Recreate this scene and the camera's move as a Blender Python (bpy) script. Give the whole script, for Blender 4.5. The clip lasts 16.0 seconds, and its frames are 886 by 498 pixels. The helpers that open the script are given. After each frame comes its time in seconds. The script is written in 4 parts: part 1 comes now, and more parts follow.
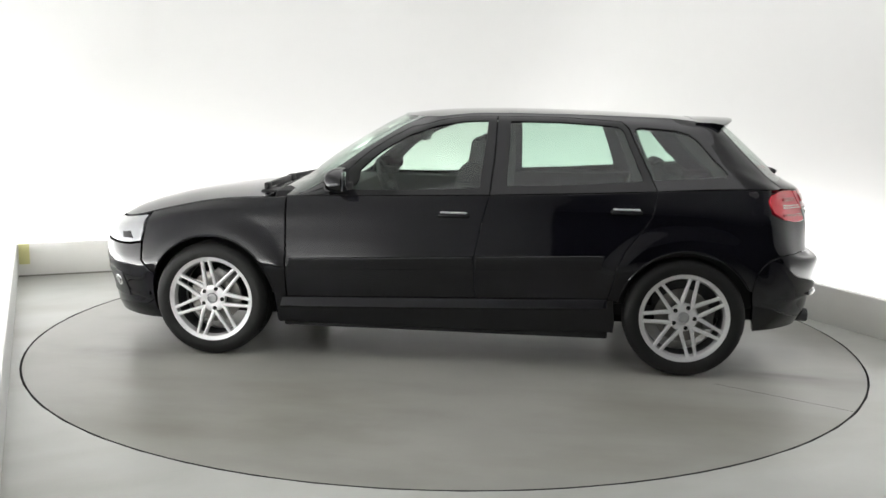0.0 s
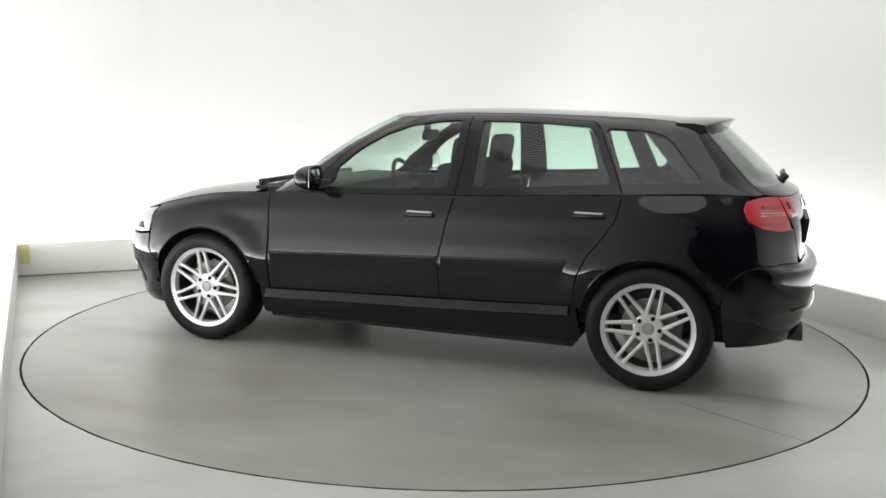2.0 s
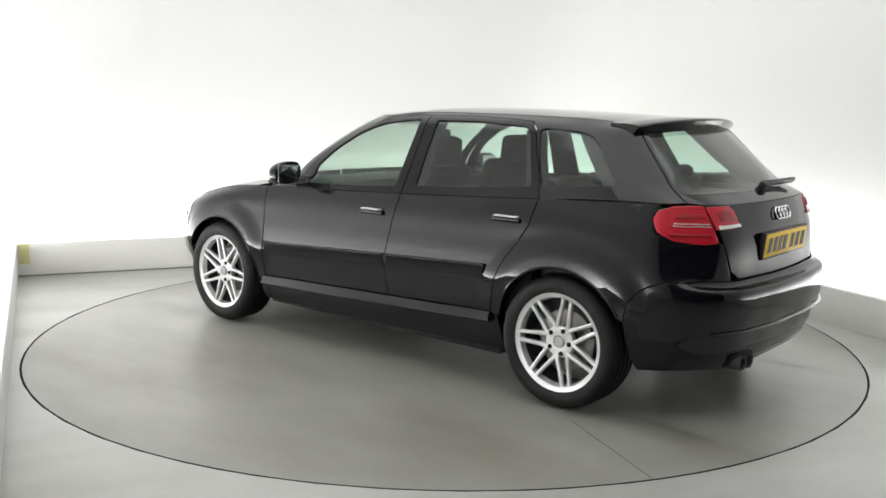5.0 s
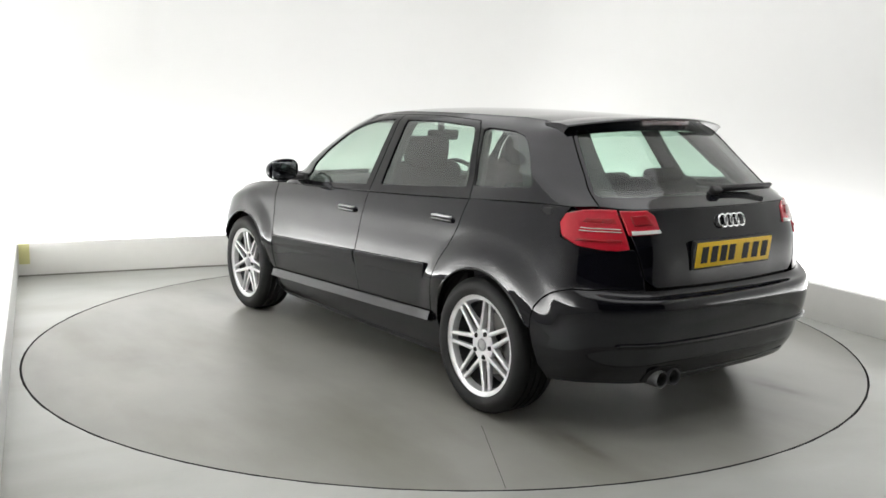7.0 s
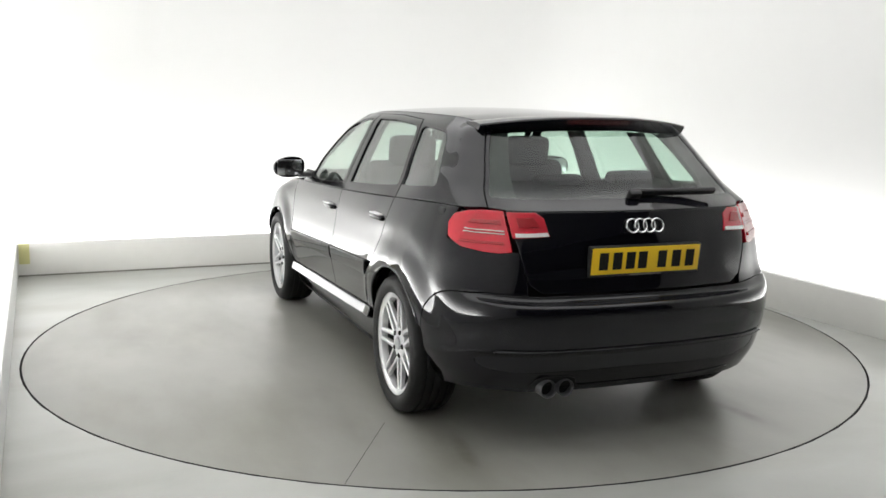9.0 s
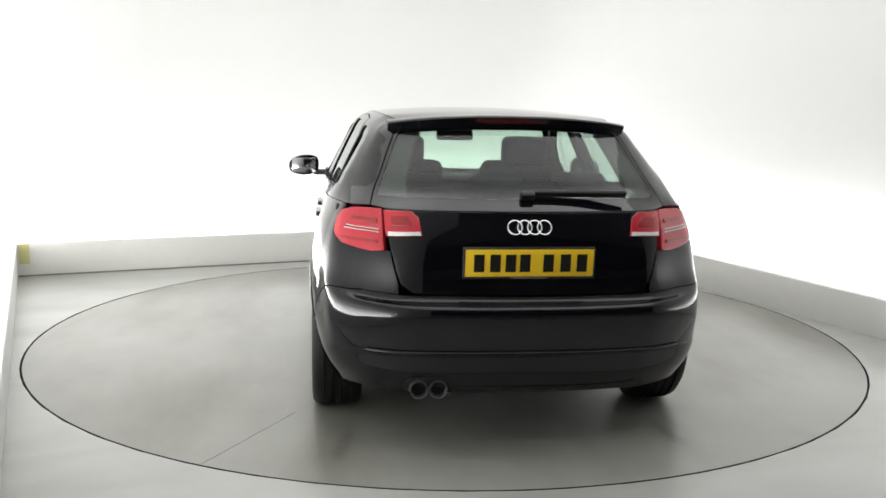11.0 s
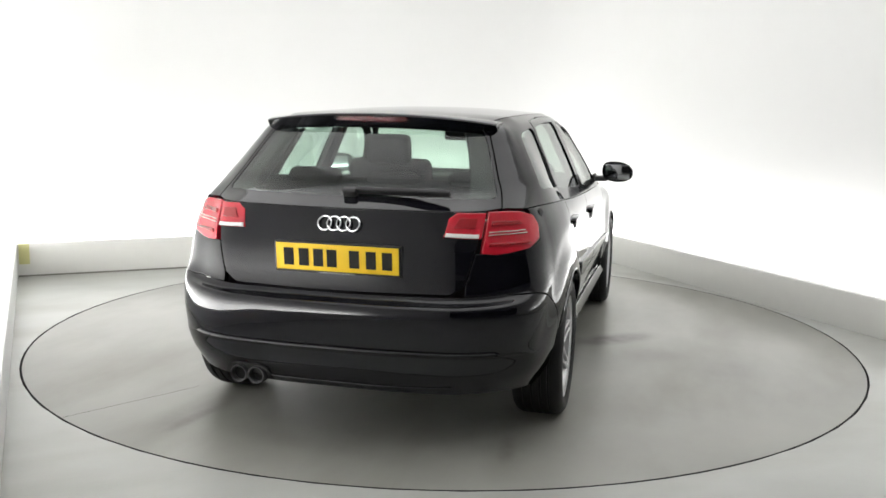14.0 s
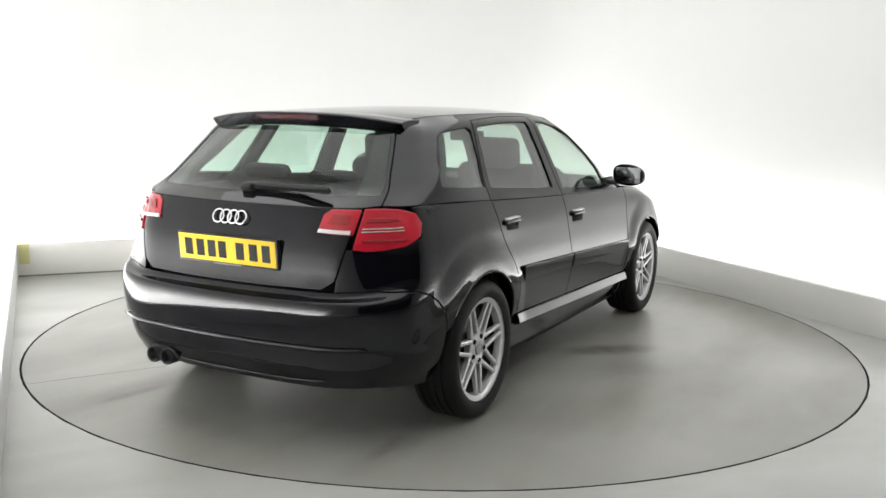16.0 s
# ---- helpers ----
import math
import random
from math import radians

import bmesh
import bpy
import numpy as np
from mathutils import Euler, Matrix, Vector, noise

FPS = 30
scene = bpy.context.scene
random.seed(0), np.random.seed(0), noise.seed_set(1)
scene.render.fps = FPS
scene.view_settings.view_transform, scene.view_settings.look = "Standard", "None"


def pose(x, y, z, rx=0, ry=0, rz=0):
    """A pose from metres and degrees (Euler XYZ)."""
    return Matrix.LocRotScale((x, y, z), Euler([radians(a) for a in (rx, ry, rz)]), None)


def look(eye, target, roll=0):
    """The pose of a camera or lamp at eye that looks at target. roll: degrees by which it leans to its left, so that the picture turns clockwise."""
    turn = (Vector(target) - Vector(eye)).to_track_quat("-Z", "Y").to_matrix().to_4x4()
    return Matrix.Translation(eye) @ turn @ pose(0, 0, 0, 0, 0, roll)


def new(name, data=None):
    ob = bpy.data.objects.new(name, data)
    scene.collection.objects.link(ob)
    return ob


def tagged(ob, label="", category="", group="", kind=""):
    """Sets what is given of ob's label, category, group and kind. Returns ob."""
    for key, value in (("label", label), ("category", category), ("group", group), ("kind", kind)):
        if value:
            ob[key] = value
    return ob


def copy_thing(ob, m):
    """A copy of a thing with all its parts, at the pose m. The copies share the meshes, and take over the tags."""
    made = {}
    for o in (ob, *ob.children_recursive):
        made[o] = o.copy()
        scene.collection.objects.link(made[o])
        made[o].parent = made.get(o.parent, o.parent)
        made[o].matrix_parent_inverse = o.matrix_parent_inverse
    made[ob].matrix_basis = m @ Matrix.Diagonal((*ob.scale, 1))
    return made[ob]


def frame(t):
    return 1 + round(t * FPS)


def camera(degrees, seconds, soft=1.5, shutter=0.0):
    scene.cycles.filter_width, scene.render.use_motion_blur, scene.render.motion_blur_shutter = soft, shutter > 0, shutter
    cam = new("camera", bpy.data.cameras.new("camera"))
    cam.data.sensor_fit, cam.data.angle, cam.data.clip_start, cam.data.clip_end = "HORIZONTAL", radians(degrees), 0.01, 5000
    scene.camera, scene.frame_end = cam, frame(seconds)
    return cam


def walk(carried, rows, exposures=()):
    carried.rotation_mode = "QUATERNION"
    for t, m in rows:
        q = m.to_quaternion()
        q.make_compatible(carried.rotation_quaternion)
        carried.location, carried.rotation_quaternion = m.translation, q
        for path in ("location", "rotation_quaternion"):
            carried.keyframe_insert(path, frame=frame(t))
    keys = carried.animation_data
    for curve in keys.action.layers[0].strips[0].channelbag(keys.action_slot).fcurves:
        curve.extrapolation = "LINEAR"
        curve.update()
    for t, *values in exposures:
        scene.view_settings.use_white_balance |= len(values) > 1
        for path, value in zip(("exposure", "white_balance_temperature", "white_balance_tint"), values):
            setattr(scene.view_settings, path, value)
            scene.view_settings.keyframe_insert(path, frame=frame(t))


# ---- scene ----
import mathutils
import mathutils.geometry

# ---- camera ----
cam = camera(51.79, 16.0, soft=1.6)
EYE = (0.0, -5.632, 1.4064)
VIEW = look(EYE, (EYE[0] - 0.0036, EYE[1] + 0.98778, EYE[2] - 0.15578), 1.05)
walk(cam, [(0, VIEW), (16, VIEW)], exposures=[(0, -0.15), (4, -0.13), (8, -0.09), (12, -0.06), (16, -0.07)])

# heading of the car on the turntable, degrees, by time
TURN = [(0.0, 173.95), (1.0, 167.28), (2.0, 160.55), (3.0, 153.75), (4.0, 146.85), (5.0, 139.95), (6.0, 133.05), (7.0, 126.15),
        (8.0, 119.05), (9.0, 111.9), (10.0, 104.8), (11.0, 97.65), (12.0, 90.5), (13.0, 83.38), (14.0, 76.23), (15.0, 69.15), (16.0, 62.1)]
OFFSET = (-0.062, -0.058)      # car's middle from the turntable's middle, in the car's own axes
RADIUS = 2.449                 # turntable
ROOM = 24.26                   # the studio's turn against the camera's axis

# ---- light ----
world = bpy.data.worlds.new("studio_dark")
scene.world = world
world.use_nodes = True
world.node_tree.nodes["Background"].inputs[0].default_value = (0.8, 0.9, 1.0, 1)
world.node_tree.nodes["Background"].inputs[1].default_value = 0.05


def area(name, x, y, z, sx, sy, watts, rx=0, ry=0, rz=0, color=(1, 1, 1)):
    data = bpy.data.lights.new(name, "AREA")
    data.shape, data.size, data.size_y, data.energy, data.color = "RECTANGLE", sx, sy, watts, color
    ob = new(name, data)
    ob.matrix_world = pose(0, 0, 0, 0, 0, ROOM) @ pose(x, y, z, rx, ry, rz)
    return ob


# the studio's diffuse ceiling light
area("ceiling_softbox", -0.35, -0.6, 3.58, 5.3, 7.2, 182)
# tubes hidden behind the low wall, washing the backdrop
area("tube_back", 0.0, 3.00, 0.17, 5.4, 0.10, 62, 125, 0, 0)
area("tube_right", 2.76, -0.6, 0.17, 7.0, 0.10, 60, 125, 0, -90)
area("tube_left", -2.76, -0.1, 0.17, 6.0, 0.10, 158, 125, 0, 90)

# ---- materials ----
def nodes_of(name):
    m = bpy.data.materials.new(name)
    m.use_nodes = True
    return m, m.node_tree.nodes, m.node_tree.links, m.node_tree.nodes["Principled BSDF"]


def surface(name, color, rough=0.5, metal=0.0, grain=0.0, scale=40.0, vary=0.15, bump=0.0, coat=0.0, coat_rough=0.03, spec=0.5, second=None):
    """A principled surface with broad and fine variation of colour and gloss."""
    m, n, l, b = nodes_of(name)
    b.inputs["Metallic"].default_value = metal
    b.inputs["Coat Weight"].default_value = coat
    b.inputs["Coat Roughness"].default_value = coat_rough
    b.inputs["Specular IOR Level"].default_value = spec
    co = n.new("ShaderNodeTexCoord")
    broad, fine = n.new("ShaderNodeTexNoise"), n.new("ShaderNodeTexNoise")
    broad.inputs["Scale"].default_value, broad.inputs["Detail"].default_value = scale * 0.06, 5
    fine.inputs["Scale"].default_value, fine.inputs["Detail"].default_value = scale, 3
    ramp = n.new("ShaderNodeMix")
    ramp.data_type = "RGBA"
    dark = second or tuple(c * (1 - vary) for c in color)
    ramp.inputs["A"].default_value, ramp.inputs["B"].default_value = (*dark, 1), (*[min(1, c * (1 + vary * 0.5)) for c in color], 1)
    mixer = n.new("ShaderNodeMath")
    mixer.operation, mixer.inputs[1].default_value = "MULTIPLY_ADD", 0.7
    part_fine = n.new("ShaderNodeMath")
    part_fine.operation, part_fine.inputs[1].default_value = "MULTIPLY", 0.3
    for t in (broad, fine):
        l.new(co.outputs["Object"], t.inputs["Vector"])
    l.new(fine.outputs["Fac"], part_fine.inputs[0])
    l.new(broad.outputs["Fac"], mixer.inputs[0])
    l.new(part_fine.outputs[0], mixer.inputs[2])
    l.new(mixer.outputs[0], ramp.inputs["Factor"])
    l.new(ramp.outputs["Result"], b.inputs["Base Color"])
    gloss = n.new("ShaderNodeMapRange")
    gloss.inputs["To Min"].default_value, gloss.inputs["To Max"].default_value = max(0.0, rough - grain), min(1.0, rough + grain)
    l.new(mixer.outputs[0], gloss.inputs["Value"])
    l.new(gloss.outputs[0], b.inputs["Roughness"])
    if bump:
        bp = n.new("ShaderNodeBump")
        bp.inputs["Strength"].default_value, bp.inputs["Distance"].default_value = 0.6, bump
        l.new(fine.outputs["Fac"], bp.inputs["Height"])
        l.new(bp.outputs[0], b.inputs["Normal"])
    return m


def pane_material(name, tint, face=0.08):
    """Clear tinted glass: a mirror by its angle over what lies behind."""
    m, n, l, b = nodes_of(name)
    n.remove(b)
    clear, gloss, mix, fres = n.new("ShaderNodeBsdfTransparent"), n.new("ShaderNodeBsdfGlossy"), n.new("ShaderNodeMixShader"), n.new("ShaderNodeLayerWeight")
    clear.inputs[0].default_value = (*tint, 1)
    gloss.inputs["Roughness"].default_value = 0.02
    fres.inputs["Blend"].default_value = 0.5
    power, scaled = n.new("ShaderNodeMath"), n.new("ShaderNodeMath")
    power.operation, power.inputs[1].default_value = "POWER", 2.8
    scaled.operation, scaled.inputs[1].default_value, scaled.inputs[2].default_value = "MULTIPLY_ADD", 0.9, face
    l.new(fres.outputs["Facing"], power.inputs[0])
    l.new(power.outputs[0], scaled.inputs[0])
    l.new(scaled.outputs[0], mix.inputs[0])
    l.new(clear.outputs[0], mix.inputs[1])
    l.new(gloss.outputs[0], mix.inputs[2])
    l.new(mix.outputs[0], n["Material Output"].inputs[0])
    return m


def floor_material(name, base, streaks, patches=()):
    """Worn grey resin: cloudy tone, fine grain, scuffs and scrubbed gloss."""
    m, n, l, b = nodes_of(name)
    co = n.new("ShaderNodeTexCoord")
    cloud, grain, scuff = n.new("ShaderNodeTexNoise"), n.new("ShaderNodeTexNoise"), n.new("ShaderNodeTexNoise")
    cloud.inputs["Scale"].default_value, cloud.inputs["Detail"].default_value, cloud.inputs["Roughness"].default_value = 0.9, 6, 0.55
    grain.inputs["Scale"].default_value, grain.inputs["Detail"].default_value = 160, 2
    stretch = n.new("ShaderNodeMapping")
    stretch.inputs["Scale"].default_value = (0.8, 2.2, 1.0)
    stretch.inputs["Rotation"].default_value = (0, 0, 0.6)
    scuff.inputs["Scale"].default_value, scuff.inputs["Detail"].default_value = 0.9, 5
    l.new(co.outputs["Object"], cloud.inputs["Vector"])
    l.new(co.outputs["Object"], grain.inputs["Vector"])
    l.new(co.outputs["Object"], stretch.inputs["Vector"])
    l.new(stretch.outputs[0], scuff.inputs["Vector"])
    tone = n.new("ShaderNodeValToRGB")
    tone.color_ramp.elements[0].position, tone.color_ramp.elements[1].position = 0.33, 0.68
    tone.color_ramp.elements[0].color = (*[c * 0.78 for c in base], 1)
    tone.color_ramp.elements[1].color = (*base, 1)
    l.new(cloud.outputs["Fac"], tone.inputs[0])
    mark = n.new("ShaderNodeMapRange")
    mark.inputs["From Min"].default_value, mark.inputs["From Max"].default_value = 0.45, 0.80
    mark.inputs["To Min"].default_value, mark.inputs["To Max"].default_value = 0.0, streaks
    l.new(scuff.outputs["Fac"], mark.inputs["Value"])
    dirt = n.new("ShaderNodeMix")
    dirt.data_type = "RGBA"
    dirt.inputs["B"].default_value = (base[0] * 0.45, base[1] * 0.43, base[2] * 0.36, 1)
    l.new(mark.outputs[0], dirt.inputs["Factor"])
    l.new(tone.outputs[0], dirt.inputs["A"])
    l.new(dirt.outputs["Result"], b.inputs["Base Color"])
    gloss = n.new("ShaderNodeMapRange")
    gloss.inputs["To Min"].default_value, gloss.inputs["To Max"].default_value = 0.285, 0.38
    l.new(scuff.outputs["Fac"], gloss.inputs["Value"])
    l.new(gloss.outputs[0], b.inputs["Roughness"])
    tone_out = dirt.outputs["Result"]
    smear = n.new("ShaderNodeTexNoise")
    smear.inputs["Scale"].default_value, smear.inputs["Detail"].default_value, smear.inputs["Roughness"].default_value = 6.0, 5, 0.6
    l.new(co.outputs["Object"], smear.inputs["Vector"])
    for sx, sy, angle, long, wide, force in patches:
        put = n.new("ShaderNodeMapping")
        put.vector_type = "TEXTURE"
        put.inputs["Location"].default_value, put.inputs["Rotation"].default_value, put.inputs["Scale"].default_value = (sx, sy, 0), (0, 0, radians(angle)), (long, wide, 1)
        size, fade, blot, darker = n.new("ShaderNodeVectorMath"), n.new("ShaderNodeMapRange"), n.new("ShaderNodeMath"), n.new("ShaderNodeMix")
        size.operation, blot.operation, darker.data_type = "LENGTH", "MULTIPLY", "RGBA"
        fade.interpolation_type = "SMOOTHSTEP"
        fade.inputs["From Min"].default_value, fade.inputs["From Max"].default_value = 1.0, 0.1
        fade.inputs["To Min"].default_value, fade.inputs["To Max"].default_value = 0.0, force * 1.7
        darker.inputs["B"].default_value = (base[0] * 0.22, base[1] * 0.205, base[2] * 0.17, 1)
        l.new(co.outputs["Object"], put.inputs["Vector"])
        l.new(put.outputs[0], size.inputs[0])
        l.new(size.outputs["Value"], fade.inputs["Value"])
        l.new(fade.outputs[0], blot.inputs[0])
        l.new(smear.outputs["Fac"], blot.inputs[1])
        l.new(blot.outputs[0], darker.inputs["Factor"])
        l.new(tone_out, darker.inputs["A"])
        tone_out = darker.outputs["Result"]
    speck = n.new("ShaderNodeMix")
    speck.data_type, speck.blend_type = "RGBA", "MULTIPLY"
    speck.inputs["Factor"].default_value = 0.12
    l.new(tone_out, speck.inputs["A"])
    l.new(grain.outputs["Color"], speck.inputs["B"])
    l.new(speck.outputs["Result"], b.inputs["Base Color"])
    return m


PAINT = surface("black_paint", (0.004, 0.004, 0.0062), 0.035, 0.0, 0.01, 6, 0.25, spec=0.47)
TRIM = surface("black_trim", (0.012, 0.012, 0.013), 0.42, 0.0, 0.08, 300, 0.3, 0.0003)
GLOSS_TRIM = surface("gloss_black_trim", (0.006, 0.006, 0.007), 0.10, 0.0, 0.03, 200, 0.3, spec=0.3)
LINER = surface("dark_liner", (0.01, 0.01, 0.01), 0.9, 0.0, 0.05, 80, 0.3, 0.001)
RUBBER = surface("tyre_rubber", (0.006, 0.006, 0.006), 0.6, 0.0, 0.12, 120, 0.4, 0.0006, spec=0.3)
ALLOY = surface("alloy", (0.66, 0.66, 0.67), 0.30, 0.42, 0.06, 150, 0.12)
# dark alloy: tailpipes, and the wheel barrel with its shade put into the colour
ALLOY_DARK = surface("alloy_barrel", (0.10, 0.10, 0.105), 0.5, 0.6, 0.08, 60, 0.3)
DISC_METAL = surface("brake_steel", (0.27, 0.26, 0.25), 0.38, 1.0, 0.1, 90, 0.4)
CAP = surface("cap_grey", (0.40, 0.40, 0.41), 0.35, 0.5, 0.06, 80, 0.3)
CHROME = surface("chrome", (0.85, 0.85, 0.86), 0.08, 1.0, 0.03, 60, 0.05)
CALIPER = surface("caliper_grey", (0.18, 0.18, 0.18), 0.5, 0.6, 0.1, 60, 0.3)
CLOTH = surface("dark_cloth", (0.030, 0.031, 0.032), 0.9, 0.0, 0.05, 60, 0.3, spec=0.15)
HEADLINING = surface("grey_headlining", (0.30, 0.30, 0.29), 0.95, 0.0, 0.03, 60, 0.12, spec=0.1)
CARD = surface("interior_plastic", (0.022, 0.022, 0.023), 0.6, 0.0, 0.06, 60, 0.3, spec=0.3)
RED = surface("red_lens", (0.54, 0.009, 0.026), 0.25, 0.0, 0.08, 60, 0.25, 0.0, 1.0, 0.02)
RED_DARK = surface("deep_red_lens", (0.34, 0.006, 0.014), 0.22, 0.0, 0.05, 60, 0.25, 0.0, 1.0, 0.02)
BRAKE = surface("smoked_red_lens", (0.07, 0.003, 0.005), 0.2, 0.0, 0.04, 60, 0.25, 0.0, 1.0, 0.02)
CLEAR = surface("clear_lens", (0.80, 0.79, 0.77), 0.15, 0.1, 0.05, 60, 0.12, 0.0, 1.0, 0.02)
REFLECTOR = surface("lamp_reflector", (0.42, 0.43, 0.45), 0.16, 0.7, 0.08, 160, 0.6, 0.0, 1.0, 0.02)
YELLOW = surface("plate_yellow", (0.84, 0.55, 0.02), 0.5, 0.0, 0.06, 200, 0.06, spec=0.3)
PLATE_INK = surface("plate_ink", (0.010, 0.009, 0.008), 0.5, 0.0, 0.05, 200, 0.2, spec=0.15)
MIRROR = surface("mirror_silver", (0.55, 0.56, 0.58), 0.07, 1.0, 0.0, 20, 0.02)
GLASS = pane_material("tinted_glass", (0.76, 0.88, 0.80), 0.05)
GLASS_SCREEN = pane_material("rear_screen_glass", (0.66, 0.80, 0.72), 0.03)
GLASS_DARK = pane_material("rear_glass", (0.66, 0.80, 0.72), 0.05)
WALL = surface("white_backdrop", (0.84, 0.84, 0.828), 0.8, 0.0, 0.05, 9, 0.03, 0.0004, spec=0.15)
UPSTAND = surface("grey_painted_board", (0.76, 0.755, 0.72), 0.55, 0.0, 0.08, 14, 0.10, 0.0006, spec=0.3)
# lit copy of the board paint: the light on the left wall raises its colour
UPSTAND_LIT = surface("lit_painted_board", (0.80, 0.80, 0.785), 0.5, 0.0, 0.08, 14, 0.06, 0.0005, spec=0.3)
GARAGE = surface("garage_grey", (0.16, 0.16, 0.155), 0.8, 0.0, 0.05, 8, 0.2, 0.001)
CEILING = surface("white_ceiling", (0.62, 0.62, 0.61), 0.9, 0.0, 0.05, 8, 0.05)
# tyre scuffs and darker patches on the turntable: x, y, turn, half length, half width, force
TABLE_MARKS = [(-1.93, 0.68, -8, .24, .055, .7), (-1.85, 0.72, 0, .50, .16, .35), (-1.90, -0.74, 6, .20, .055, .5), (-1.85, -0.75, 3, .50, .14, .3), (1.75, 0.85, -4, .55, .16, .35), (1.75, -0.80, 5, .6, .14, .45),
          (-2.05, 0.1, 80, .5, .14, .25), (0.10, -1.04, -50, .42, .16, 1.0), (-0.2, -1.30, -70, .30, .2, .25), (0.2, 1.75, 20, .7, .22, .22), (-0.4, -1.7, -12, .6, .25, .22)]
FLOOR = floor_material("grey_resin_floor", (0.51, 0.52, 0.492), 0.50, [(1.85, -1.98, 25, .42, .16, .3), (2.28, -1.55, 50, .4, .18, .22), (2.35, 1.1, -65, 1.0, .14, .3)])
TABLE = floor_material("turntable_resin", (0.335, 0.334, 0.303), 0.75, TABLE_MARKS)
# grey of the contact shade drawn at the low wall's foot
FOOT_SHADE = surface("grey_foot_shade", (0.24, 0.235, 0.21), 0.7, 0.0, 0.05, 30, 0.3)
STAIN = surface("yellowed_tape", (0.62, 0.60, 0.28), 0.6, 0.0, 0.05, 30, 0.2)


# ---- mesh tools ----
def part(name, bm, material, parent=None, label="", smooth=True):
    me = bpy.data.meshes.new(name)
    if smooth:
        for f in bm.faces:
            f.smooth = True
    bm.to_mesh(me)
    bm.free()
    me.materials.append(material)
    if smooth:
        me.set_sharp_from_angle(angle=radians(38))
    ob = new(name, me)
    ob.parent = parent
    return tagged(ob, label) if label else ob


def box(bm, x0, x1, y0, y1, z0, z1, m=None, bevel=0.0, segments=2):
    made = bmesh.ops.create_cube(bm, size=1)["verts"]
    mid, size = Vector(((x0 + x1) / 2, (y0 + y1) / 2, (z0 + z1) / 2)), (x1 - x0, y1 - y0, z1 - z0)
    for v in made:
        v.co = mid + Vector((v.co.x * size[0], v.co.y * size[1], v.co.z * size[2]))
    if bevel:
        edges = list({e for v in made for e in v.link_edges})
        out = bmesh.ops.bevel(bm, geom=made + edges, offset=bevel, segments=segments, profile=0.5, affect="EDGES")
        made = list({v for f in out["faces"] for v in f.verts} | {v for v in made if v.is_valid})
    if m is not None:
        bmesh.ops.transform(bm, matrix=m, verts=made)
    return made


def box_part(name, dims, material, parent=None, label="", bevel=0.0, m=None, segments=2):
    bm = bmesh.new()
    box(bm, *dims, m, bevel, segments)
    return part(name, bm, material, parent, label)


def lathe(bm, profile, steps=64, closed=False):
    """Turns (radius, y) points round the y axis."""
    rings = []
    for k in range(steps):
        a = 2 * math.pi * k / steps
        rings.append([bm.verts.new((r * math.cos(a), y, r * math.sin(a))) for r, y in profile])
    count = len(profile)
    for k in range(steps):
        one, two = rings[k], rings[(k + 1) % steps]
        for j in range(count if closed else count - 1):
            i = (j + 1) % count
            bm.faces.new((one[j], one[i], two[i], two[j]))
    bmesh.ops.recalc_face_normals(bm, faces=bm.faces)
    return bm


def inside(poly, pts):
    poly, pts = np.asarray(poly, float), np.asarray(pts, float)
    x, y = pts[:, 0], pts[:, 1]
    hit = np.zeros(len(pts), bool)
    for (x0, y0), (x1, y1) in zip(poly, np.roll(poly, -1, 0)):
        if y0 != y1:
            hit ^= ((y0 > y) != (y1 > y)) & (x < (x1 - x0) * (y - y0) / (y1 - y0) + x0)
    return hit


def dense(poly, step):
    out = []
    for p, q in zip(np.asarray(poly, float), np.roll(np.asarray(poly, float), -1, 0)):
        k = max(1, int(math.ceil(np.linalg.norm(q - p) / step)))
        out += [p + (q - p) * j / k for j in range(k)]
    return np.array(out)


